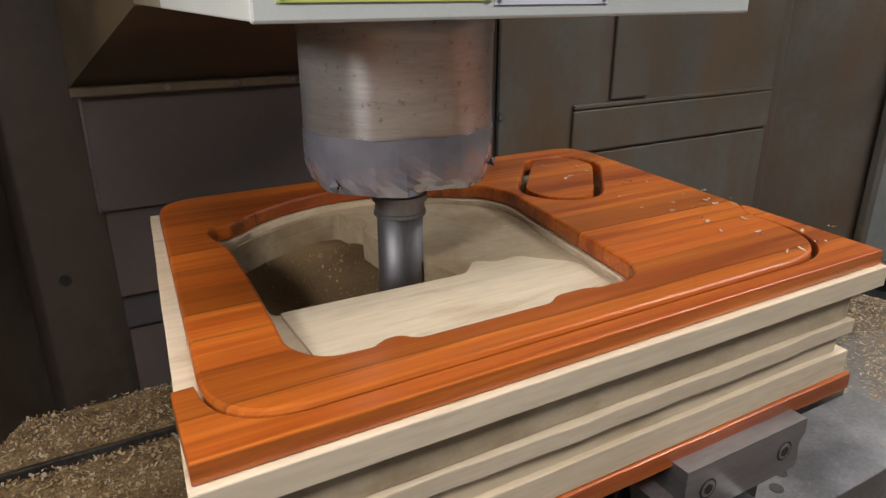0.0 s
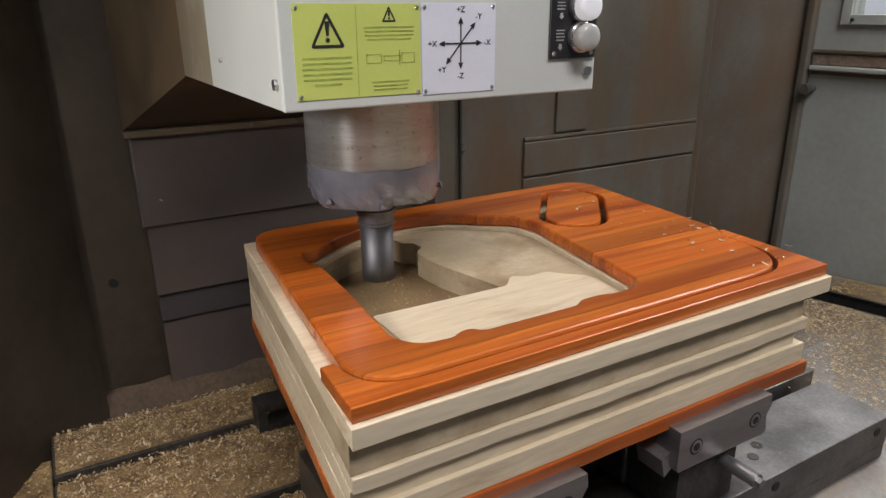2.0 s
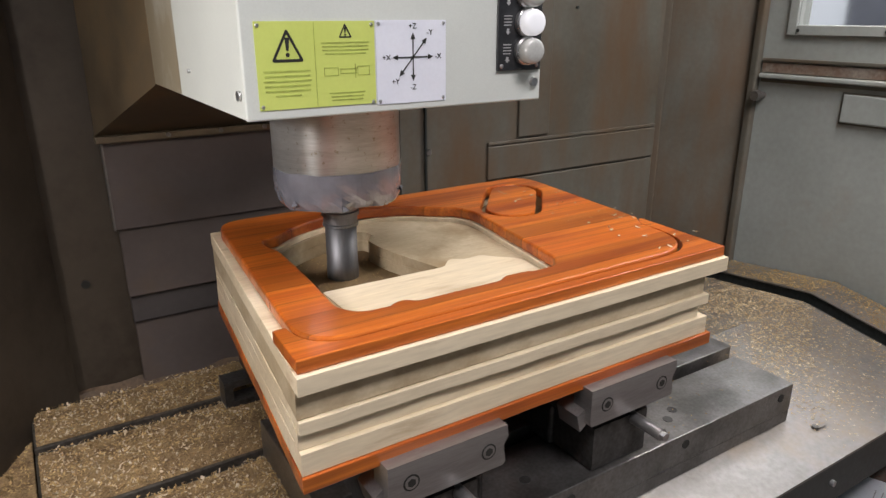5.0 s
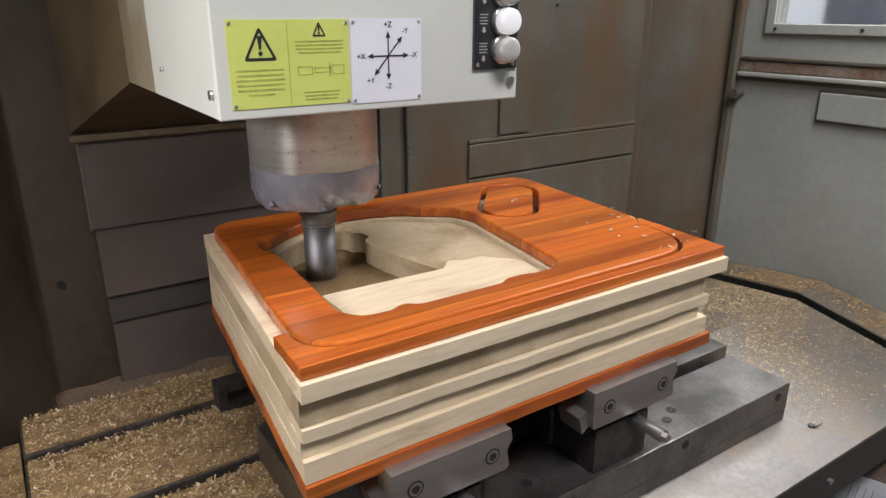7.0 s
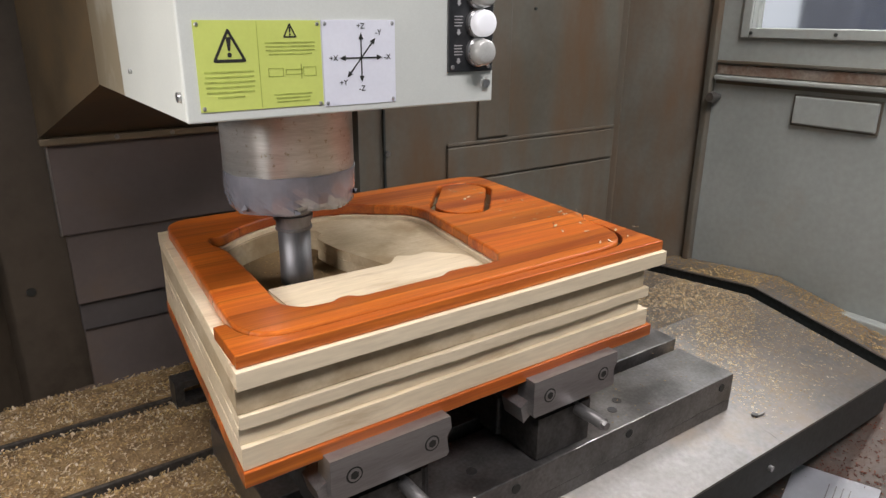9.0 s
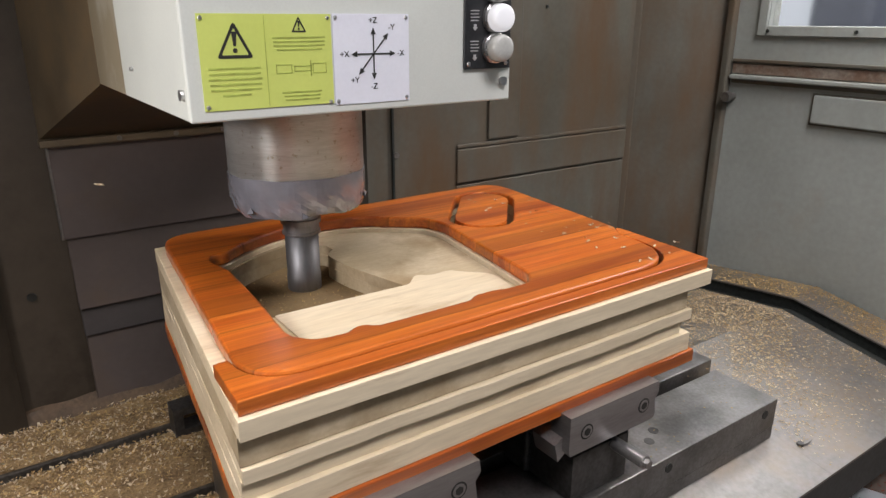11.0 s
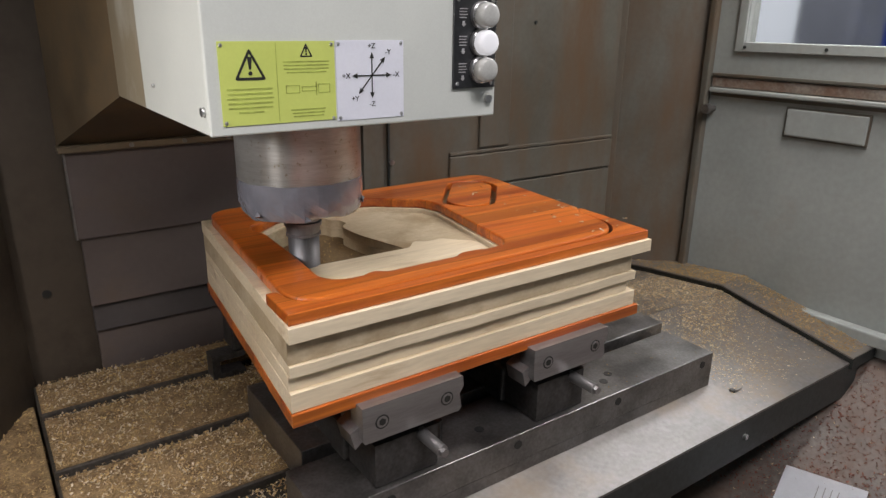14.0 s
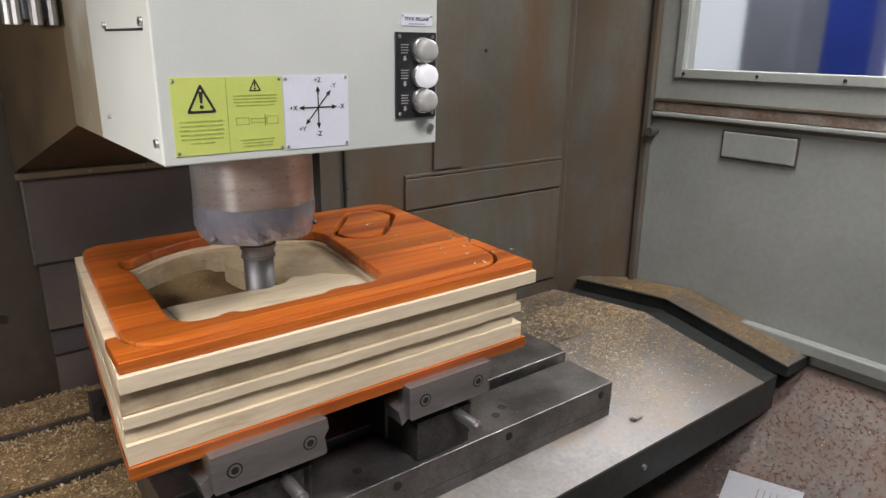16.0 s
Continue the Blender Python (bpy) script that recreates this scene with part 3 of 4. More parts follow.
btn = part("button_panel", box(0.2425, 0.3005, HY0 - 0.003, HY0 - 0.0002, 0.237, 0.3345, 0.0008), BLACK, head, "black plate with three round push buttons")
for k, z in enumerate((0.3140, 0.2855, 0.2570)):
    part("bezel", lathe([(0.0150, 0), (0.0150, 0.004), (0.0135, 0.0055), (0.0120, 0.0055)], 0, 0, 32), SILVER, btn).matrix_local = pose(0.2790, HY0 - 0.003, z, 90, 0, 0)
    cap = part("button", lathe([(0.0132, 0.0), (0.0132, 0.011), (0.0124, 0.0138), (0.0105, 0.0152), (0.0070, 0.0158), (0.001, 0.0160)], 0, 0, 32), LIT if k == 1 else LENS, btn, "lit white push button" if k == 1 else "clear domed push button", True)
    cap.matrix_local = pose(0.2790, HY0 - 0.0055, z, 90, 0, 0)
    for j in range(4):
        part("print_bar", box(0.2495, 0.2600 - 0.001 * (j % 2), HY0 - 0.0034, HY0 - 0.0030, z + 0.006 - j * 0.0030, z + 0.0070 - j * 0.0030), PALEINK, btn)
    part("print_bar", prism([(0.2535, z - 0.006), (0.2565, z - 0.006), (0.2565, z - 0.009), (0.2580, z - 0.009), (0.2550, z - 0.012), (0.2520, z - 0.009), (0.2535, z - 0.009)], HY0 - 0.0034, HY0 - 0.0030), PALEINK, btn)
for x, z in ((0.2480, 0.3295), (0.2950, 0.3295), (0.2480, 0.2420), (0.2950, 0.2420)):
    part("rivet", rod((x, HY0 - 0.0030, z), (0, -1, 0), 0.0024, 0.0012, 0.0016, seg=12), SILVER, btn)
tl = quad_label("name_label", 0.2515, 0.2955, 0.3415, 0.3545, WHITE, head)
text("letter", "TOOL RELEASE", 0.0052, (0.2735, YF, 0.3490), INK, tl)
quad_label("print_bar", 0.262, 0.285, 0.3432, 0.3443, PALEINK, tl, 0.0011)
for x in (0.2535, 0.2935):
    part("rivet", rod((x, HY0 - 0.0008, 0.3525), (0, -1, 0), 0.0012, 0.0008, seg=8), SILVER, tl)

# spindle, tape and tool
part("spindle_flange", lathe([(0.090, 0.215), (0.090, 0.203), (0.086, 0.199)], SX, SY), STEEL, head)
part("spindle_nose", lathe([(0.0835, 0.210), (0.0835, 0.186), (0.0828, 0.185), (0.0828, 0.100), (0.081, 0.098)], SX, SY, 96), CHROME, head, "brushed steel spindle nose", True)
rnd = random.Random(9)
ph = [rnd.uniform(0, 6.28) for _ in range(6)]


def crumple(k, a, r, z):
    low = min(1.3, max(0.0, (0.098 - z) / 0.030))
    w = abs(math.sin(4.5 * a + ph[0] + 25 * z)) + 0.6 * abs(math.sin(8 * a + ph[1] - 60 * z)) + 0.4 * math.sin(19 * a + ph[2] + 90 * z) - 0.9
    if k == 0:
        return r, z + 0.0008 * math.sin(9 * a + ph[3])
    pleat = 0.0034 * w * max(0.25, math.sin(1.5 * a + 1.1) ** 2)
    return r + low * (pleat + rnd.uniform(-0.0007, 0.0007)), z + (0.0018 * low * math.sin(3 * a + ph[4]) + 0.0010 * low * math.sin(7 * a) if k < 11 else 0)


part("tape_wrap", lathe([(0.0839, 0.1090), (0.0839, 0.103), (0.0839, 0.097), (0.0838, 0.092), (0.0836, 0.087), (0.0832, 0.082), (0.0826, 0.077), (0.0816, 0.072), (0.0802, 0.067), (0.0775, 0.0625), (0.070, 0.0605), (0.056, 0.0610), (0.040, 0.0630), (0.025, 0.0640)], SX, SY, 84, crumple), TAPE, head, "crumpled grey tape wrapped round the spindle nose")
for a, z, s in ((205, 0.074, 0.007), (318, 0.082, 0.009), (250, 0.070, 0.006)):
    bm = bmesh.new()
    v = [bm.verts.new(p) for p in ((0, 0, 0), (s, -0.003, -0.004), (s * 0.8, 0.002, -s), (-0.002, -0.004, -s * 0.9), (0, 0.001, 0.001), (s, -0.002, -0.003), (s * 0.8, 0.003, -s), (-0.002, -0.003, -s * 0.9))]
    for q in ((0, 1, 2, 3), (7, 6, 5, 4), (0, 4, 5, 1), (1, 5, 6, 2), (2, 6, 7, 3), (3, 7, 4, 0)):
        bm.faces.new([v[i] for i in q])
    fl = part("tape_end", bm, TAPE, head)
    fl.matrix_local = pose(SX + 0.084 * math.cos(radians(a)), SY + 0.084 * math.sin(radians(a)), z, 0, 0, a - 270)
part("tool_holder", lathe([(0.0245, 0.068), (0.0245, 0.0560), (0.0300, 0.0550), (0.0300, 0.0500), (0.0230, 0.0490), (0.0230, 0.0445), (0.0256, 0.0435), (0.0256, 0.0380), (0.0230, 0.0370), (0.0230, 0.0280), (0.0243, 0.0270), (0.0243, 0.0240), (0.0216, 0.0230)], SX, SY, 48), TOOL, head, "ringed steel tool holder")
TZ = -0.058
part("cutter", lathe([(0.0214, 0.0230), (0.0214, TZ + 0.026), (0.0218, TZ + 0.025), (0.0218, TZ + 0.001), (0.020, TZ)], SX, SY, 48), TOOL, head, "dark steel milling cutter", True)

wcov = thing("way_cover", "sliding dark grey metal way cover on the column", "way cover")
part("cover_plate", box(-0.074, 0.455, 0.782, 0.790, -0.068, 0.090, 0.002), COVER, wcov)
part("cover_plate", box(-0.068, 0.455, 0.791, 0.797, -0.200, -0.060, 0.002), COVER, wcov)
part("cover_edge", box(-0.076, -0.0725, 0.781, 0.792, -0.068, 0.090, 0.0005), STEEL, wcov)
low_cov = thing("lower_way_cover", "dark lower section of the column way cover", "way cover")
# this plate's colour is darker than the sections above it
part("cover_plate", box(-0.066, 0.456, 0.800, 0.806, -0.255, -0.05, 0.002), COVER_DARKER, low_cov)
part("cover_plate", box(-0.064, 0.456, 0.8065, 0.8125, LOW, -0.235, 0.002), COVER, low_cov)
# a cutter hanging in the tool changer above
tch = thing("tool_changer_tool", "dark milling cutter with steel inserts hanging above", "tool")
part("tool_body", lathe([(0.030, 0.60), (0.030, 0.40), (0.034, 0.395), (0.034, 0.385), (0.028, 0.382), (0.028, 0.375)], -0.060, 0.5, 20), VISE, tch)
part("tool_flute", lathe([(0.026, 0.375), (0.025, 0.346), (0.012, 0.342)], -0.060, 0.5, 16), BLACK, tch)
for k in range(7):
    a = 2 * math.pi * k / 7 + 0.3
    part("cutting_insert", rod((-0.060 + 0.0265 * math.cos(a), 0.5 + 0.0265 * math.sin(a), 0.339), (0, 0, 1), 0.0075, 0.05, seg=10), JAW, tch)

# ---- what rides on the table ----
moving = []


def rides(ob, at=(0, 0, 0)):
    ob.matrix_basis = Matrix.Translation(at) @ ob.matrix_basis
    moving.append((ob, ob.matrix_basis.copy()))
    return ob


blank = rides(thing("wood_blank", "layered maple block with a carved orange-red hardwood top", "wood block"))
SK = 0.10  # slight skew of the glued stack
opening = rounded([(0.079, 0.088, 0.012), (0.096, 0.0645, 0.012), (0.130, 0.062, 0.006), (0.139, 0.069, 0.006), (0.152, 0.069, 0.006), (0.160, 0.059, 0.006), (0.272, 0.0585, 0.004), (0.284, 0.067, 0.006),
                   (0.312, 0.067, 0.006), (0.322, 0.0625, 0.006), (0.362, 0.0625, 0.012), (0.379, 0.085, 0.012), (0.414, 0.315, 0.016), (0.402, 0.350, 0.012), (0.372, 0.372, 0.02), (0.335, 0.405, 0.03), (0.270, 0.424, 0.04), (0.205, 0.418, 0.04),
                   (0.140, 0.388, 0.03), (0.106, 0.358, 0.008), (0.086, 0.356, 0.008), (0.080, 0.330, 0.012), (0.090, 0.298, 0.012), (0.087, 0.20, 0.03)], 6)


def stadium(c0, c1, r, n=12):
    c0, c1 = Vector(c0), Vector(c1)
    d = (c1 - c0).normalized()
    a0 = math.atan2(d.y, d.x)
    out = []
    for c, s in ((c1, -90), (c0, 90)):
        for k in range(n + 1):
            a = a0 + radians(s + 180 * k / n)
            out.append((c.x + r * math.cos(a), c.y + r * math.sin(a)))
    return out


OV0, OV1 = (0.476, 0.302), (0.549, 0.388)
TOPZ = -0.0165
panel_out = rounded([(0.014, 0.0185, 0.062), (0.580, 0.0185, 0.085), (0.588, 0.130, 0.0), (0.6085, 0.158, 0.004), (0.638, 0.473, 0.055), (0.053, 0.473, 0.045)], 12)
part("top_panel", plate(panel_out, [opening, stadium(OV0, OV1, 0.0490)], TOPZ, 0.0, 0.0030), PADAUK, blank, "glossy orange-red striped hardwood panel with a cut opening")
part("oval_plug", plate(stadium(OV0, OV1, 0.0395), [], TOPZ, -0.0004, 0.0012), PADAUK, blank)
strip = [(0.0, 0.0), (0.607, 0.0), (0.6155, 0.150), (0.6100, 0.1555)] + [(0.5925, 0.135)]
curve = [p for p in panel_out if p[1] < 0.128 and p[0] < 0.5905]
left_arc = [(p[0] - 0.0016, p[1] - 0.0020) for p in curve if p[0] < 0.2 and p[1] < 0.0740]
right_arc = [(p[0] + 0.0052 * (p[0] - 0.49) / 0.1, p[1] - 0.0022 - 0.0035 * (p[0] - 0.49) / 0.1) for p in curve if p[0] > 0.4]
strip += sorted(right_arc, key=lambda p: -p[0] - p[1]) + sorted(left_arc, key=lambda p: -p[0] + p[1]) + [(0.0165, 0.0745), (0.0030, 0.0735)]
part("front_strip", plate(strip, [], TOPZ, -0.0024, 0.0012), PADAUK, blank, "orange-red edge strip with curved ends")


def board(x0, x1, y0, y1, z0, z1, hole, seed, bevel=0.0012, material=MAPLE, name="board", wave=0.0003, label=""):
    """A plank of the stack with a slightly uneven sawn edge."""
    r = random.Random(seed)
    p = [r.uniform(0, 6.28) for _ in range(3)]
    out = []
    n = 40

    def w(s):
        return wave * (math.sin(9 * s + p[0]) + 0.6 * math.sin(31 * s + p[1]) + 0.4 * math.sin(83 * s + p[2]))

    for k in range(n):
        x = x0 + (x1 - x0) * k / n
        out.append((x, y0 + w(x)))
    for k in range(n // 2):
        y = y0 + (y1 - y0) * k / (n // 2)
        out.append((x1 + w(y + 2) + SK * y, y))
    out += [(x1 + SK * y1, y1), (x0 + SK * y1, y1)]
    for k in range(n // 2 - 1):
        y = y1 + (y0 - y1) * (k + 1) / (n // 2)
        out.append((x0 + w(y + 5) + SK * y, y))
    return part(name, plate(out, hole if isinstance(hole, list) and hole and isinstance(hole[0], list) else ([hole] if hole else []), z0, z1, bevel), material, blank, label)


def shrink(pts, d):
    c = Vector((sum(p[0] for p in pts) / len(pts), sum(p[1] for p in pts) / len(pts)))
    return [((p[0] - c.x) * (1 - d) + c.x, (p[1] - c.y) * (1 - d) + c.y) for p in pts]


hole1 = shrink(opening, 0.022)
bend = [p for p in panel_out if 0.50 < p[0] < 0.5905 and p[1] < 0.128]
groove_cut = [(p[0] + 0.0062, p[1] - 0.0052) for p in bend] + [(p[0] - 0.0008, p[1] + 0.0008) for p in bend[::-1]]
deep = rounded([(0.094, 0.180, 0.01), (0.266, 0.176, 0.012), (0.256, 0.215, 0.012), (0.238, 0.285, 0.025), (0.236, 0.345, 0.02), (0.254, 0.352, 0.008), (0.252, 0.378, 0.008), (0.238, 0.382, 0.008), (0.236, 0.404, 0.010),
                (0.205, 0.405, 0.014), (0.146, 0.378, 0.03), (0.100, 0.345, 0.02), (0.094, 0.300, 0.02)], 6)
deep2 = shrink(deep, 0.03)
board(-0.003, 0.611, -0.006, 0.480, -0.0365, TOPZ - 0.0003, [hole1, stadium(OV0, OV1, 0.0575), groove_cut], 1, 0.0009)
board(-0.0025, 0.579, 0.004, 0.475, -0.0660, -0.0368, deep, 2, 0.0006, MAPLE_DUSTY)
board(-0.0022, 0.585, -0.001, 0.475, -0.0815, -0.0668, deep2, 3, 0.0010, wave=0.0010)
board(-0.0024, 0.574, 0.006, 0.475, -0.1010, -0.0822, deep2, 4, 0.0006)
part("pocket_ledge", plate(shrink(hole1, 0.004), [deep], -0.0366, -0.0225, 0.0006), MAPLE_DUSTY, blank, "flat pale maple ledge in the carved pocket")
ledge = rounded([(0.101, 0.080, 0.010), (0.118, 0.070, 0.008), (0.352, 0.069, 0.008), (0.366, 0.082, 0.010), (0.377, 0.150, 0.015), (0.352, 0.172, 0.012), (0.338, 0.190, 0.008), (0.310, 0.187, 0.008), (0.292, 0.200, 0.008), (0.270, 0.177, 0.006), (0.100, 0.1805, 0.004)], 5)
part("clean_ledge", plate(ledge, [], -0.0240, -0.0205, 0.0006), MAPLE, blank, "freshly cut pale maple strip beside the deep pocket")
# brown layer that fills the pocket and makes its floor darker
part("pocket_fill", plate(shrink(deep2, 0.010), [], -0.0990, -0.0520, 0.0008), POCKETBROWN, blank, "brown layer covering the pocket floor")
board(-0.0028, 0.589, 0.0005, 0.475, -0.1262, -0.1013, None, 5, 0.0007)
board(-0.004, 0.598, -0.003, 0.477, -0.1440, -0.1266, None, 6, 0.0014, PADAUK, "bottom_panel", 0.0004, "orange-red hardwood bottom panel")


def flakes(name, spots, material, smin, smax, seed, label, rel=0.3):
    """Loose shavings: little bent flakes, one joined mesh."""
    r = random.Random(seed)
    vs, fs = [], []
    for x, y, z in spots:
        ln = r.uniform(smin, smax)
        w = ln * r.uniform(0.25, 0.6)
        m = Matrix.Translation((x, y, z + 0.0005)) @ Euler((r.uniform(-rel, rel), r.uniform(-rel, rel), r.uniform(0, 6.28))).to_matrix().to_4x4()
        c = r.uniform(0.05, 0.5) * min(1.0, rel * 2) * ln
        k = len(vs)
        for px, py, pz in ((-ln / 2, -w / 2, c), (-ln / 2, w / 2, c), (0, -w / 2, 0.0003), (0, w / 2, 0.0003), (ln / 2, -w / 2, c * 0.7), (ln / 2, w / 2, c * 0.7)):
            vs.append((m @ Vector((px, py, pz)))[:])
        fs += [(k, k + 2, k + 3, k + 1), (k + 2, k + 4, k + 5, k + 3)]
    me = bpy.data.meshes.new(name)
    me.from_pydata(vs, [], fs)
    me.materials.append(material)
    return tagged(new(name, me), label, "wood chips", kind="stuff")


# table: iron strips between the slots, each slot floored lower down
table = rides(thing("machine_table", "dark iron T-slot machine table strewn with wood chips", "machine table"), (0, 0, -0.0045))
TX0, TX1, TT = -0.236, 0.80, -0.318
edges = [0.0, 0.142, 0.162, 0.326, 0.344, 0.509, 0.527, 0.640]
for y0, y1 in zip(edges[::2], edges[1::2]):
    part("table_strip", box(TX0, TX1, y0, y1, TT - 0.03, TT, 0.002), TABLE, table)
part("table_bed", box(TX0, TX1, 0.0, 0.640, TT - 0.10, TT - 0.0305), TABLE, table)

# sheet covers of the table slide
SLIDE_AT = (0.008, 0.006, -0.014)
slide = rides(thing("slide_cover", "bent sheet steel slide cover strewn with chips", "slide cover"), SLIDE_AT)
prof = [(-0.112, -0.347), (0.20, -0.288), (0.497, -0.317)]


def roof(x0, x1, pr, drop, th=0.003):
    up = [(pr[0][0], pr[0][1] - drop)] + pr + [(pr[-1][0], pr[-1][1] - drop)]
    dn = [(pr[-1][0] - th, pr[-1][1] - drop), (pr[-1][0] - th, pr[-1][1] - th)] + [(p[0], p[1] - th) for p in pr[-2:0:-1]] + [(pr[0][0] + th, pr[0][1] - th), (pr[0][0] + th, pr[0][1] - drop)]
    return prism(up + dn, x0, x1, "x")


part("sheet", roof(0.826, 1.215, prof, 0.0045), SHEET, slide)
part("sheet", prism([(-0.112, -0.3515), (-0.112, -0.347), (-0.010, -0.3277), (-0.010, -0.331)], -0.10, 0.8258, "x"), SHEET, slide)
part("skirt", box(-0.10, 1.215, -0.1115, -0.1075, -0.428, -0.3518), DARKMETAL, slide)
part("side_bolt", rod((0.80, -0.1116, -0.385), (0, -1, 0), 0.005, 0.006, seg=12), SILVER, slide)
part("sheet", roof(0.86, 1.29, [(-0.103, -0.358), (0.20, -0.300), (0.488, -0.329)], 0.08), DARKMETAL, slide)
bolt = part("bolt", rod((0.842, -0.052, -0.3365), (0, 0, 1), 0.0055, 0.005, seg=12), VISE, slide)
part("tag_end", box(0.846, 0.866, -0.058, -0.054, -0.3335, -0.3325), SHEET, slide)
outer = thing("outer_slide_cover", "outer section of the sheet steel slide cover", "slide cover")
outer.matrix_basis = Matrix.Translation((0, 0.006, -0.012))
prof2 = [(-0.118, -0.334), (0.20, -0.274), (0.497, -0.303)]
part("sheet", roof(1.228, 1.335, prof2, 0.003), SHEET, outer)
part("skirt", prism([(p[0], p[1] - 0.004) for p in prof2] + [(0.497, -0.362), (-0.118, -0.362)], 1.233, 1.332, "x"), DARKMETAL, outer)
left_cov = rides(thing("left_slide_cover", "chip-covered sheet cover beside the table", "slide cover"), (0, 0, -0.0045))
part("sheet", box(-0.95, TX0 - 0.004, -0.104, 0.62, -0.352, -0.345, 0.002), DUST, left_cov)
part("skirt", box(-0.95, TX0 - 0.004, -0.1035, -0.0995, -0.44, -0.3525), DARKMETAL, left_cov)

# base plate under the vises
base = rides(thing("base_plate", "scuffed dark steel base plate bolted to the table", "base plate"), (0, 0, -0.0045))
part("plate", box(0.02, 0.822, -0.0135, 0.098, -0.3175, -0.269, 0.0015), STEEL, base)
part("front_skirt", box(0.0215, 0.8205, -0.0130, -0.0005, -0.338, -0.3178), STEEL, base)
part("rear_bar", box(0.05, 0.832, 0.112, 0.330, -0.3175, -0.258, 0.0015), STEEL, base)
# no holes are cut: black discs carry the dark of the bolt holes
for x in (0.12, 0.34, 0.56, 0.79):
    part("bolt_hole", rod((x, -0.0134, -0.286), (0, -1, 0), 0.007, 0.0015, seg=16), INK, base)
for x, y in ((0.566, 0.026), (0.592, 0.040), (0.30, 0.03)):
    part("plug", rod((x, y, -0.2695), (0, 0, 1), 0.0075, 0.0012, seg=16), VISE, base)


def make_vise(cx):
    v = thing("machine_vise", "dark steel machine vise clamping the wood block", "vise", "vises under the block")
    v.matrix_world = pose(cx, 0, 0)
    jaw = part("jaw_plate", prism([(-0.0765, -0.135), (0.0745, -0.135), (0.0765, -0.150), (0.070, -0.160), (0.073, -0.182), (0.069, -0.186), (-0.0735, -0.186), (-0.0765, -0.180)], -0.019, 0.012), JAW, v, "bright steel jaw plate with two socket bolts")
    for x in (-0.0492, 0.0492):
        # black discs give the counterbore and hex socket their shade by colour
        cb_ = part("counterbore", rod((x, -0.0188, -0.161), (0, -1, 0), 0.0098, 0.0005, seg=28), INK, jaw)
        part("socket_bolt", rod((x, -0.0193, -0.161), (0, -1, 0), 0.0078, 0.0005, seg=28), JAW, cb_)
        part("hex_socket", rod((x, -0.0198, -0.161), (0, -1, 0), 0.0052, 0.0004, seg=6), INK, cb_)
    part("movable_jaw", box(-0.062, 0.056, 0.012, 0.075, -0.205, -0.146, 0.004), VISE, v)
    part("jaw_foot", prism([(-0.052, -0.205), (0.045, -0.205), (0.045, -0.268), (-0.052, -0.268)], -0.004, 0.070), VISE, v)
    part("body", box(-0.060, 0.054, 0.070, 0.47, -0.2685, -0.208, 0.004), VISE, v)
    part("fixed_jaw", box(-0.076, 0.076, 0.482, 0.535, -0.269, -0.150, 0.004), VISE, v)
    part("screw_end", rod((0.020, 0.0, -0.212), (0, -1, 0), 0.0085, 0.052, seg=20), JAW, v)
    part("screw_tip", rod((0.020, -0.0522, -0.212), (0, -1, 0), 0.0060, 0.006, seg=6), JAW, v)
    part("side_lug", prism([(-0.088, -0.172), (-0.064, -0.158), (-0.064, -0.182), (-0.082, -0.196)], -0.008, 0.03), JAW, v)
    part("stud", rod((0.060, 0.02, -0.268), (0, 0, 1), 0.008, 0.05, seg=6), VISE, v)
    return v


v1 = rides(make_vise(0.155), (0, 0, -0.0035))
v2 = rides(copy_thing(v1, pose(0.435, 0, -0.0035)))
clamp = rides(thing("step_clamp", "dark U-shaped steel clamp on the table", "clamp"), (0, 0, -0.0045))
part("block", prism([(0.038, -0.3175), (0.038, -0.268), (0.098, -0.268), (0.098, -0.279), (0.052, -0.280), (0.052, -0.305), (0.098, -0.305), (0.098, -0.3175)], 0.478, 0.512), VISE, clamp)

# chip beds and loose chips
r = random.Random(21)
for y0, y1 in ((0.166, 0.322), (0.348, 0.505), (0.531, 0.636)):
    bed = bmesh.new()
    nx, ny = 46, 10
    grid = [[bed.verts.new((TX0 + 0.004 + 0.40 * i / nx, y0 + (y1 - y0) * j / ny, TT + 0.001 + (0.0 if j in (0, ny) else 0.0045 * abs(noise.noise((i * 0.33, j * 0.4, y0 * 9))) + 0.002 * r.random()))) for j in range(ny + 1)] for i in range(nx + 1)]
    for i in range(nx):
        for j in range(ny):
            bed.faces.new((grid[i][j], grid[i + 1][j], grid[i + 1][j + 1], grid[i][j + 1]))
    rides(tagged(part("chip_bed", bed, DUST), "bed of fine tan wood chips on the table", "wood chips", kind="stuff"), (0, 0, -0.0045))


def on_table(n, x0, x1, seed):
    q = random.Random(seed)
    out = []
    while len(out) < n:
        x, y = q.uniform(x0, x1), q.uniform(0.02, 0.637)
        if any(a < y < b for a, b in ((0.142, 0.165), (0.323, 0.347), (0.506, 0.530))):
            continue
        if noise.noise((x * 9, y * 9, 3)) < -0.25 and q.random() < 0.6:
            continue
        out.append((x, y, TT + 0.0025 + 0.003 * q.random()))
    return out


rides(flakes("table_chips", on_table(9000, TX0 + 0.005, 0.16, 5), CHIPS, 0.002, 0.0055, 6, "tan wood chips scattered over the table", 0.7), (0, 0, -0.0045))
rides(flakes("table_shavings", on_table(4500, TX0 + 0.005, 0.16, 15), PALECHIPS, 0.002, 0.0065, 16, "pale wood shavings scattered over the table", 0.7), (0, 0, -0.0045))


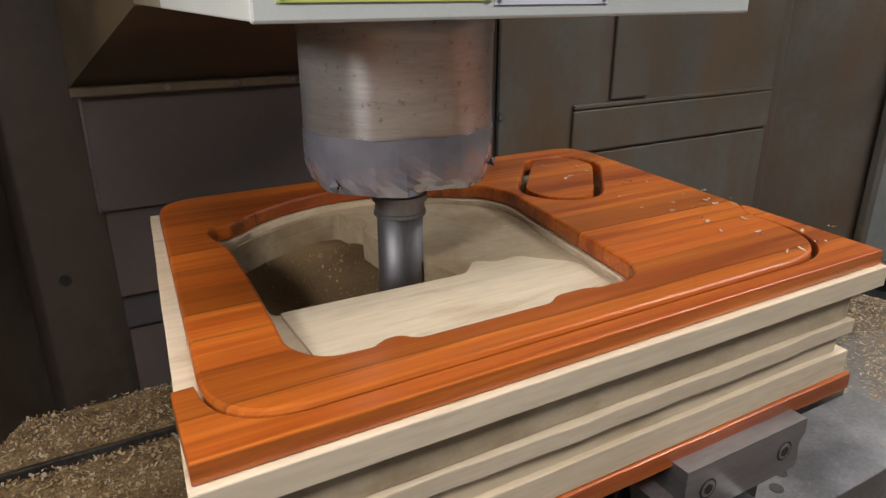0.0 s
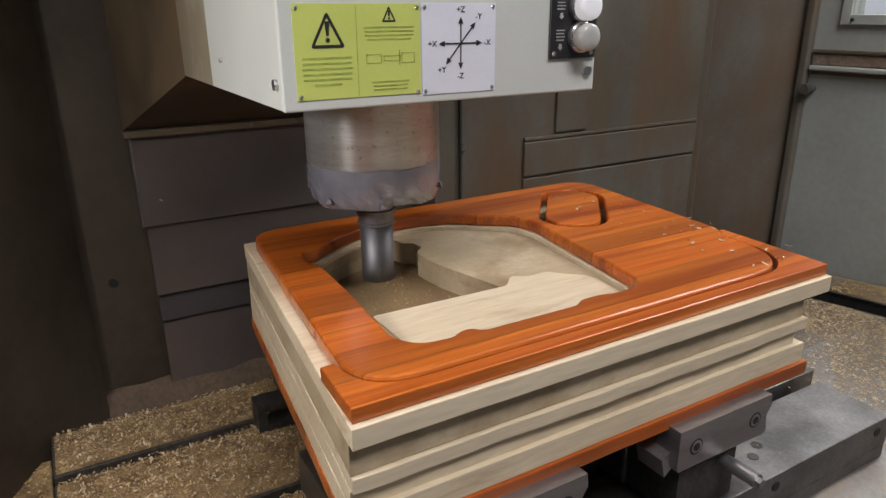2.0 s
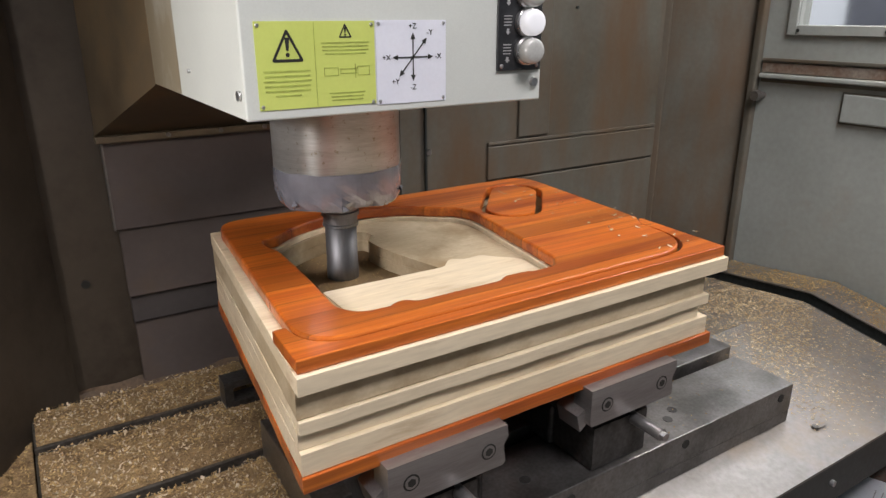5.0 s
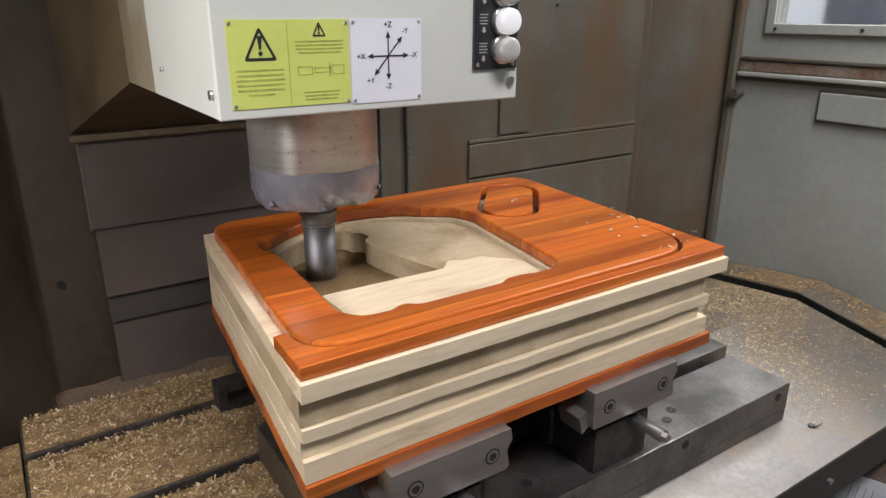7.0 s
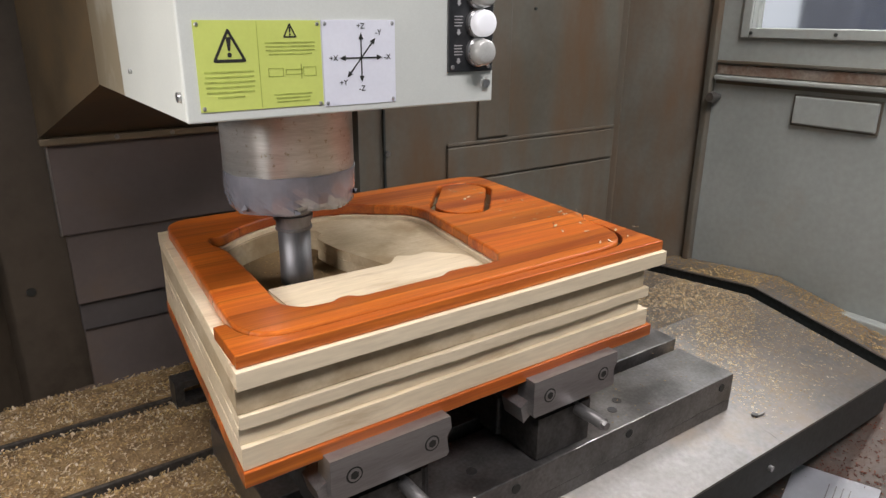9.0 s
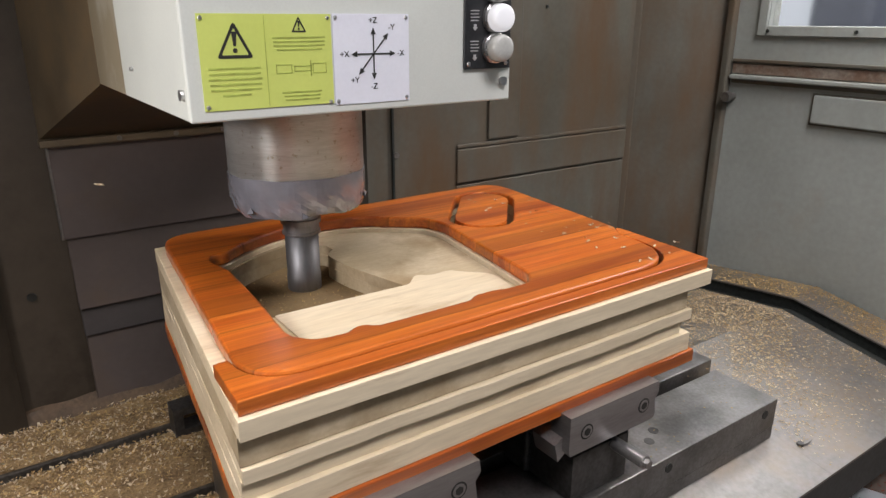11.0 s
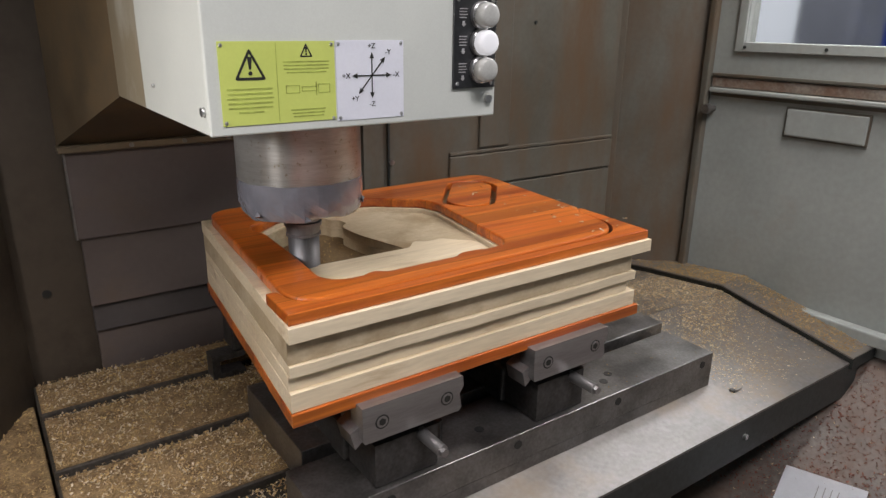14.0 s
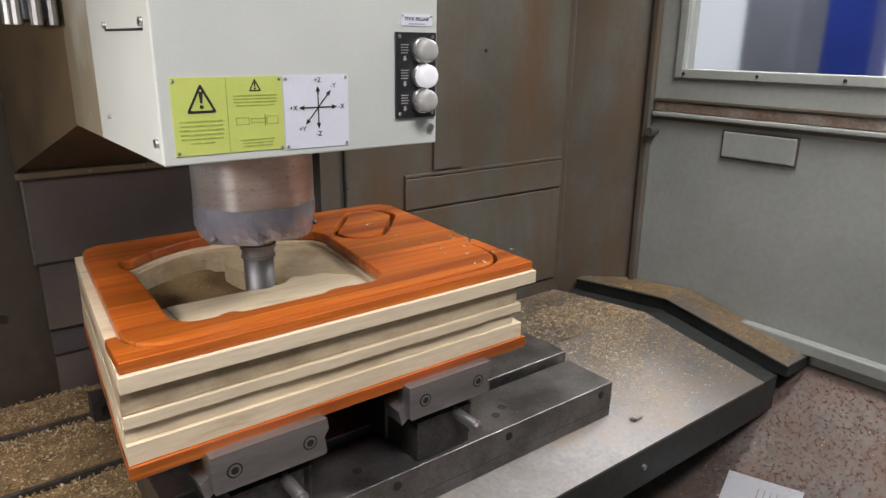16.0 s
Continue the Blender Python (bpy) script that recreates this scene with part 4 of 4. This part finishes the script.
def on_roof(n, x0, x1, pr, seed, bias):
    q = random.Random(seed)
    out = []
    while len(out) < n:
        x, y = q.uniform(x0, x1), q.uniform(pr[0][0] + 0.01, pr[-1][0])
        dens = min(1, max(0.02, (y + 0.10) / 0.26)) if bias else 1
        if q.random() > dens or (noise.noise((x * 6, y * 6, 1)) < -0.1 and q.random() < 0.6):
            continue
        a, b = (pr[0], pr[1]) if y < pr[1][0] else (pr[1], pr[2])
        out.append((x, y, a[1] + (b[1] - a[1]) * (y - a[0]) / (b[0] - a[0]) + 0.0006))
    return out


rides(flakes("cover_chips", on_roof(6500, 0.835, 1.212, prof, 31, True), PALECHIPS, 0.002, 0.0058, 32, "pale wood chips lying on the slide cover", 0.2), SLIDE_AT)
rides(flakes("cover_dust", on_roof(12000, 0.835, 1.212, prof, 41, True), CHIPS, 0.0012, 0.0035, 42, "fine tan dust on the slide cover", 0.3), SLIDE_AT)
oc = flakes("outer_cover_chips", on_roof(5000, 1.232, 1.333, prof2, 51, False), CHIPS, 0.0015, 0.005, 52, "fine wood chips on the outer slide cover", 0.3)
oc.matrix_basis = Matrix.Translation((0, 0.006, -0.012))
q = random.Random(61)
rides(flakes("left_cover_chips", [(q.uniform(-0.75, TX0 - 0.008), q.uniform(-0.09, 0.61), -0.3435) for _ in range(12000)], CHIPS, 0.002, 0.006, 62, "wood chips on the sheet cover beside the table", 0.6), (0, 0, -0.0045))
rides(flakes("block_chips", [(q.uniform(0.50, 0.62) , q.uniform(0.03, 0.40), 0.0002) for _ in range(46)], PALECHIPS, 0.003, 0.009, 63, "a few pale shavings lying on the orange panel", 0.4))
rides(flakes("plate_chips", [(q.uniform(0.5, 0.82), q.uniform(0.0, 0.33), -0.2685) for _ in range(90)], CHIPS, 0.002, 0.004, 64, "specks of dust on the base plate", 0.2), (0, 0, -0.0045))
rides(flakes("pocket_chips", [(q.uniform(0.11, 0.24), q.uniform(0.225, 0.375), -0.0520) for _ in range(260)], CHIPS, 0.0015, 0.004, 65, "brown dust and chips in the carved pocket", 0.5))
flakes("floor_chips", [(x, q.uniform(-0.7, 0.50), chute(x) + 0.0015) for x in (q.uniform(0.96, RX - 0.02) for _ in range(9000))], REDCHIPS, 0.002, 0.006, 66, "red wood chips lying in the chip pan", 0.5)
flakes("floor_shavings", [(x, q.uniform(-0.7, 0.50), chute(x) + 0.0015) for x in (q.uniform(0.96, RX - 0.02) for _ in range(900))], PALECHIPS, 0.002, 0.006, 67, "pale wood shavings in the chip pan", 0.5)
flakes("rear_chips", [(q.uniform(-0.25, 0.5), q.uniform(0.60, 0.81), -0.431) for _ in range(1500)], CHIPS, 0.003, 0.008, 68, "wood chips behind the table", 0.5)
heap = bmesh.new()
nh = 60
strips = [[heap.verts.new((-0.195 + 0.660 * i / nh, 0.778 + 0.0365 * j / 5, -0.428 + 0.066 * (j / 5) ** 0.8 * (0.8 + 0.25 * noise.noise((i * 0.17, j * 0.3, 4))))) for j in range(6)] for i in range(nh + 1)]
for i in range(nh):
    for j in range(5):
        heap.faces.new((strips[i][j], strips[i + 1][j], strips[i + 1][j + 1], strips[i][j + 1]))
tagged(part("chip_heap", heap, RUST_DUST), "brown chips heaped against the wall behind the table", "wood chips", kind="stuff")
paper = thing("paper_sheet", "printed white paper sheet lying in the chip pan", "paper")
bm = bmesh.new()
gr = [[bm.verts.new((0.21 * i / 8 - 0.105, 0.148 * j / 6 - 0.074, 0.006 * math.sin(i * 0.6) * (j / 6))) for j in range(7)] for i in range(9)]
for i in range(8):
    for j in range(6):
        bm.faces.new((gr[i][j], gr[i + 1][j], gr[i + 1][j + 1], gr[i][j + 1]))
bmesh.ops.solidify(bm, geom=bm.faces[:], thickness=0.0006)
part("sheet", bm, PAPER, paper)
for k in range(4):
    part("print_bar", box(-0.08, 0.02 - 0.012 * (k % 2), 0.030 - k * 0.012, 0.0318 - k * 0.012, 0.0062, 0.0066), PALEINK, paper)
paper.matrix_world = pose(0.985, -0.06, chute(0.985) + 0.004, 0, -31.8, 0) @ pose(0, 0, 0, 0, 0, -168)


# shavings thrown off by the cutter: each starts in the pocket and lands beside the table
flying = []
q = random.Random(77)
for k, t0 in enumerate((0.9, 1.15, 1.3, 1.45, 1.6, 1.75, 10.55, 10.8, 11.0, 11.2, 11.5, 11.7, 12.1, 12.3)):
    bm = bmesh.new()
    ln, w_ = q.uniform(0.007, 0.014), q.uniform(0.002, 0.004)
    add_box(bm, -ln / 2, 0, -w_ / 2, w_ / 2, -0.0004, 0.0004)
    add_box(bm, 0, ln / 2, -w_ / 2, w_ / 2, -0.0001, 0.0007)
    ch = tagged(part("flying_chip", bm, PALECHIPS), "pale wood shaving thrown from the cutter", "wood chip", "flying shavings")
    end = (q.uniform(-0.55, -0.28), q.uniform(0.1, 0.55), -0.339)
    flying.append((ch, t0, end, q.uniform(0.05, 0.22), q.uniform(0, 60)))


# ---- movement ----
def motions():
    for ob, m in moving:
        walk(ob, [(t, Matrix.Translation((x, y, 0)) @ m) for t, x, y in TABLE_ROWS])
    for ob in (outer, oc):
        m = ob.matrix_basis.copy()
        walk(ob, [(t, Matrix.Translation((0, y, 0)) @ m) for t, x, y in TABLE_ROWS])
    for ch, t0, end, rise, turn in flying:
        a = Vector((SX - 0.01, SY + 0.05, -0.094))
        b = Vector(end)
        rows = [(0.0, pose(*a, 0, 0, turn))]
        for k in range(6):
            u = k / 5
            p = a + (b - a) * u
            rows.append((t0 + 0.1 * k, pose(p.x, p.y, p.z + 4 * (rise + 0.12) * u * (1 - u), 50 * u, 40 * u, turn + 70 * u)))
        rows.append((16.0, rows[-1][1]))
        walk(ch, rows)
    for ob in (head, wcov):
        walk(ob, [(t, pose(0, 0, z)) for t, z in HEAD_ROWS])


motions()
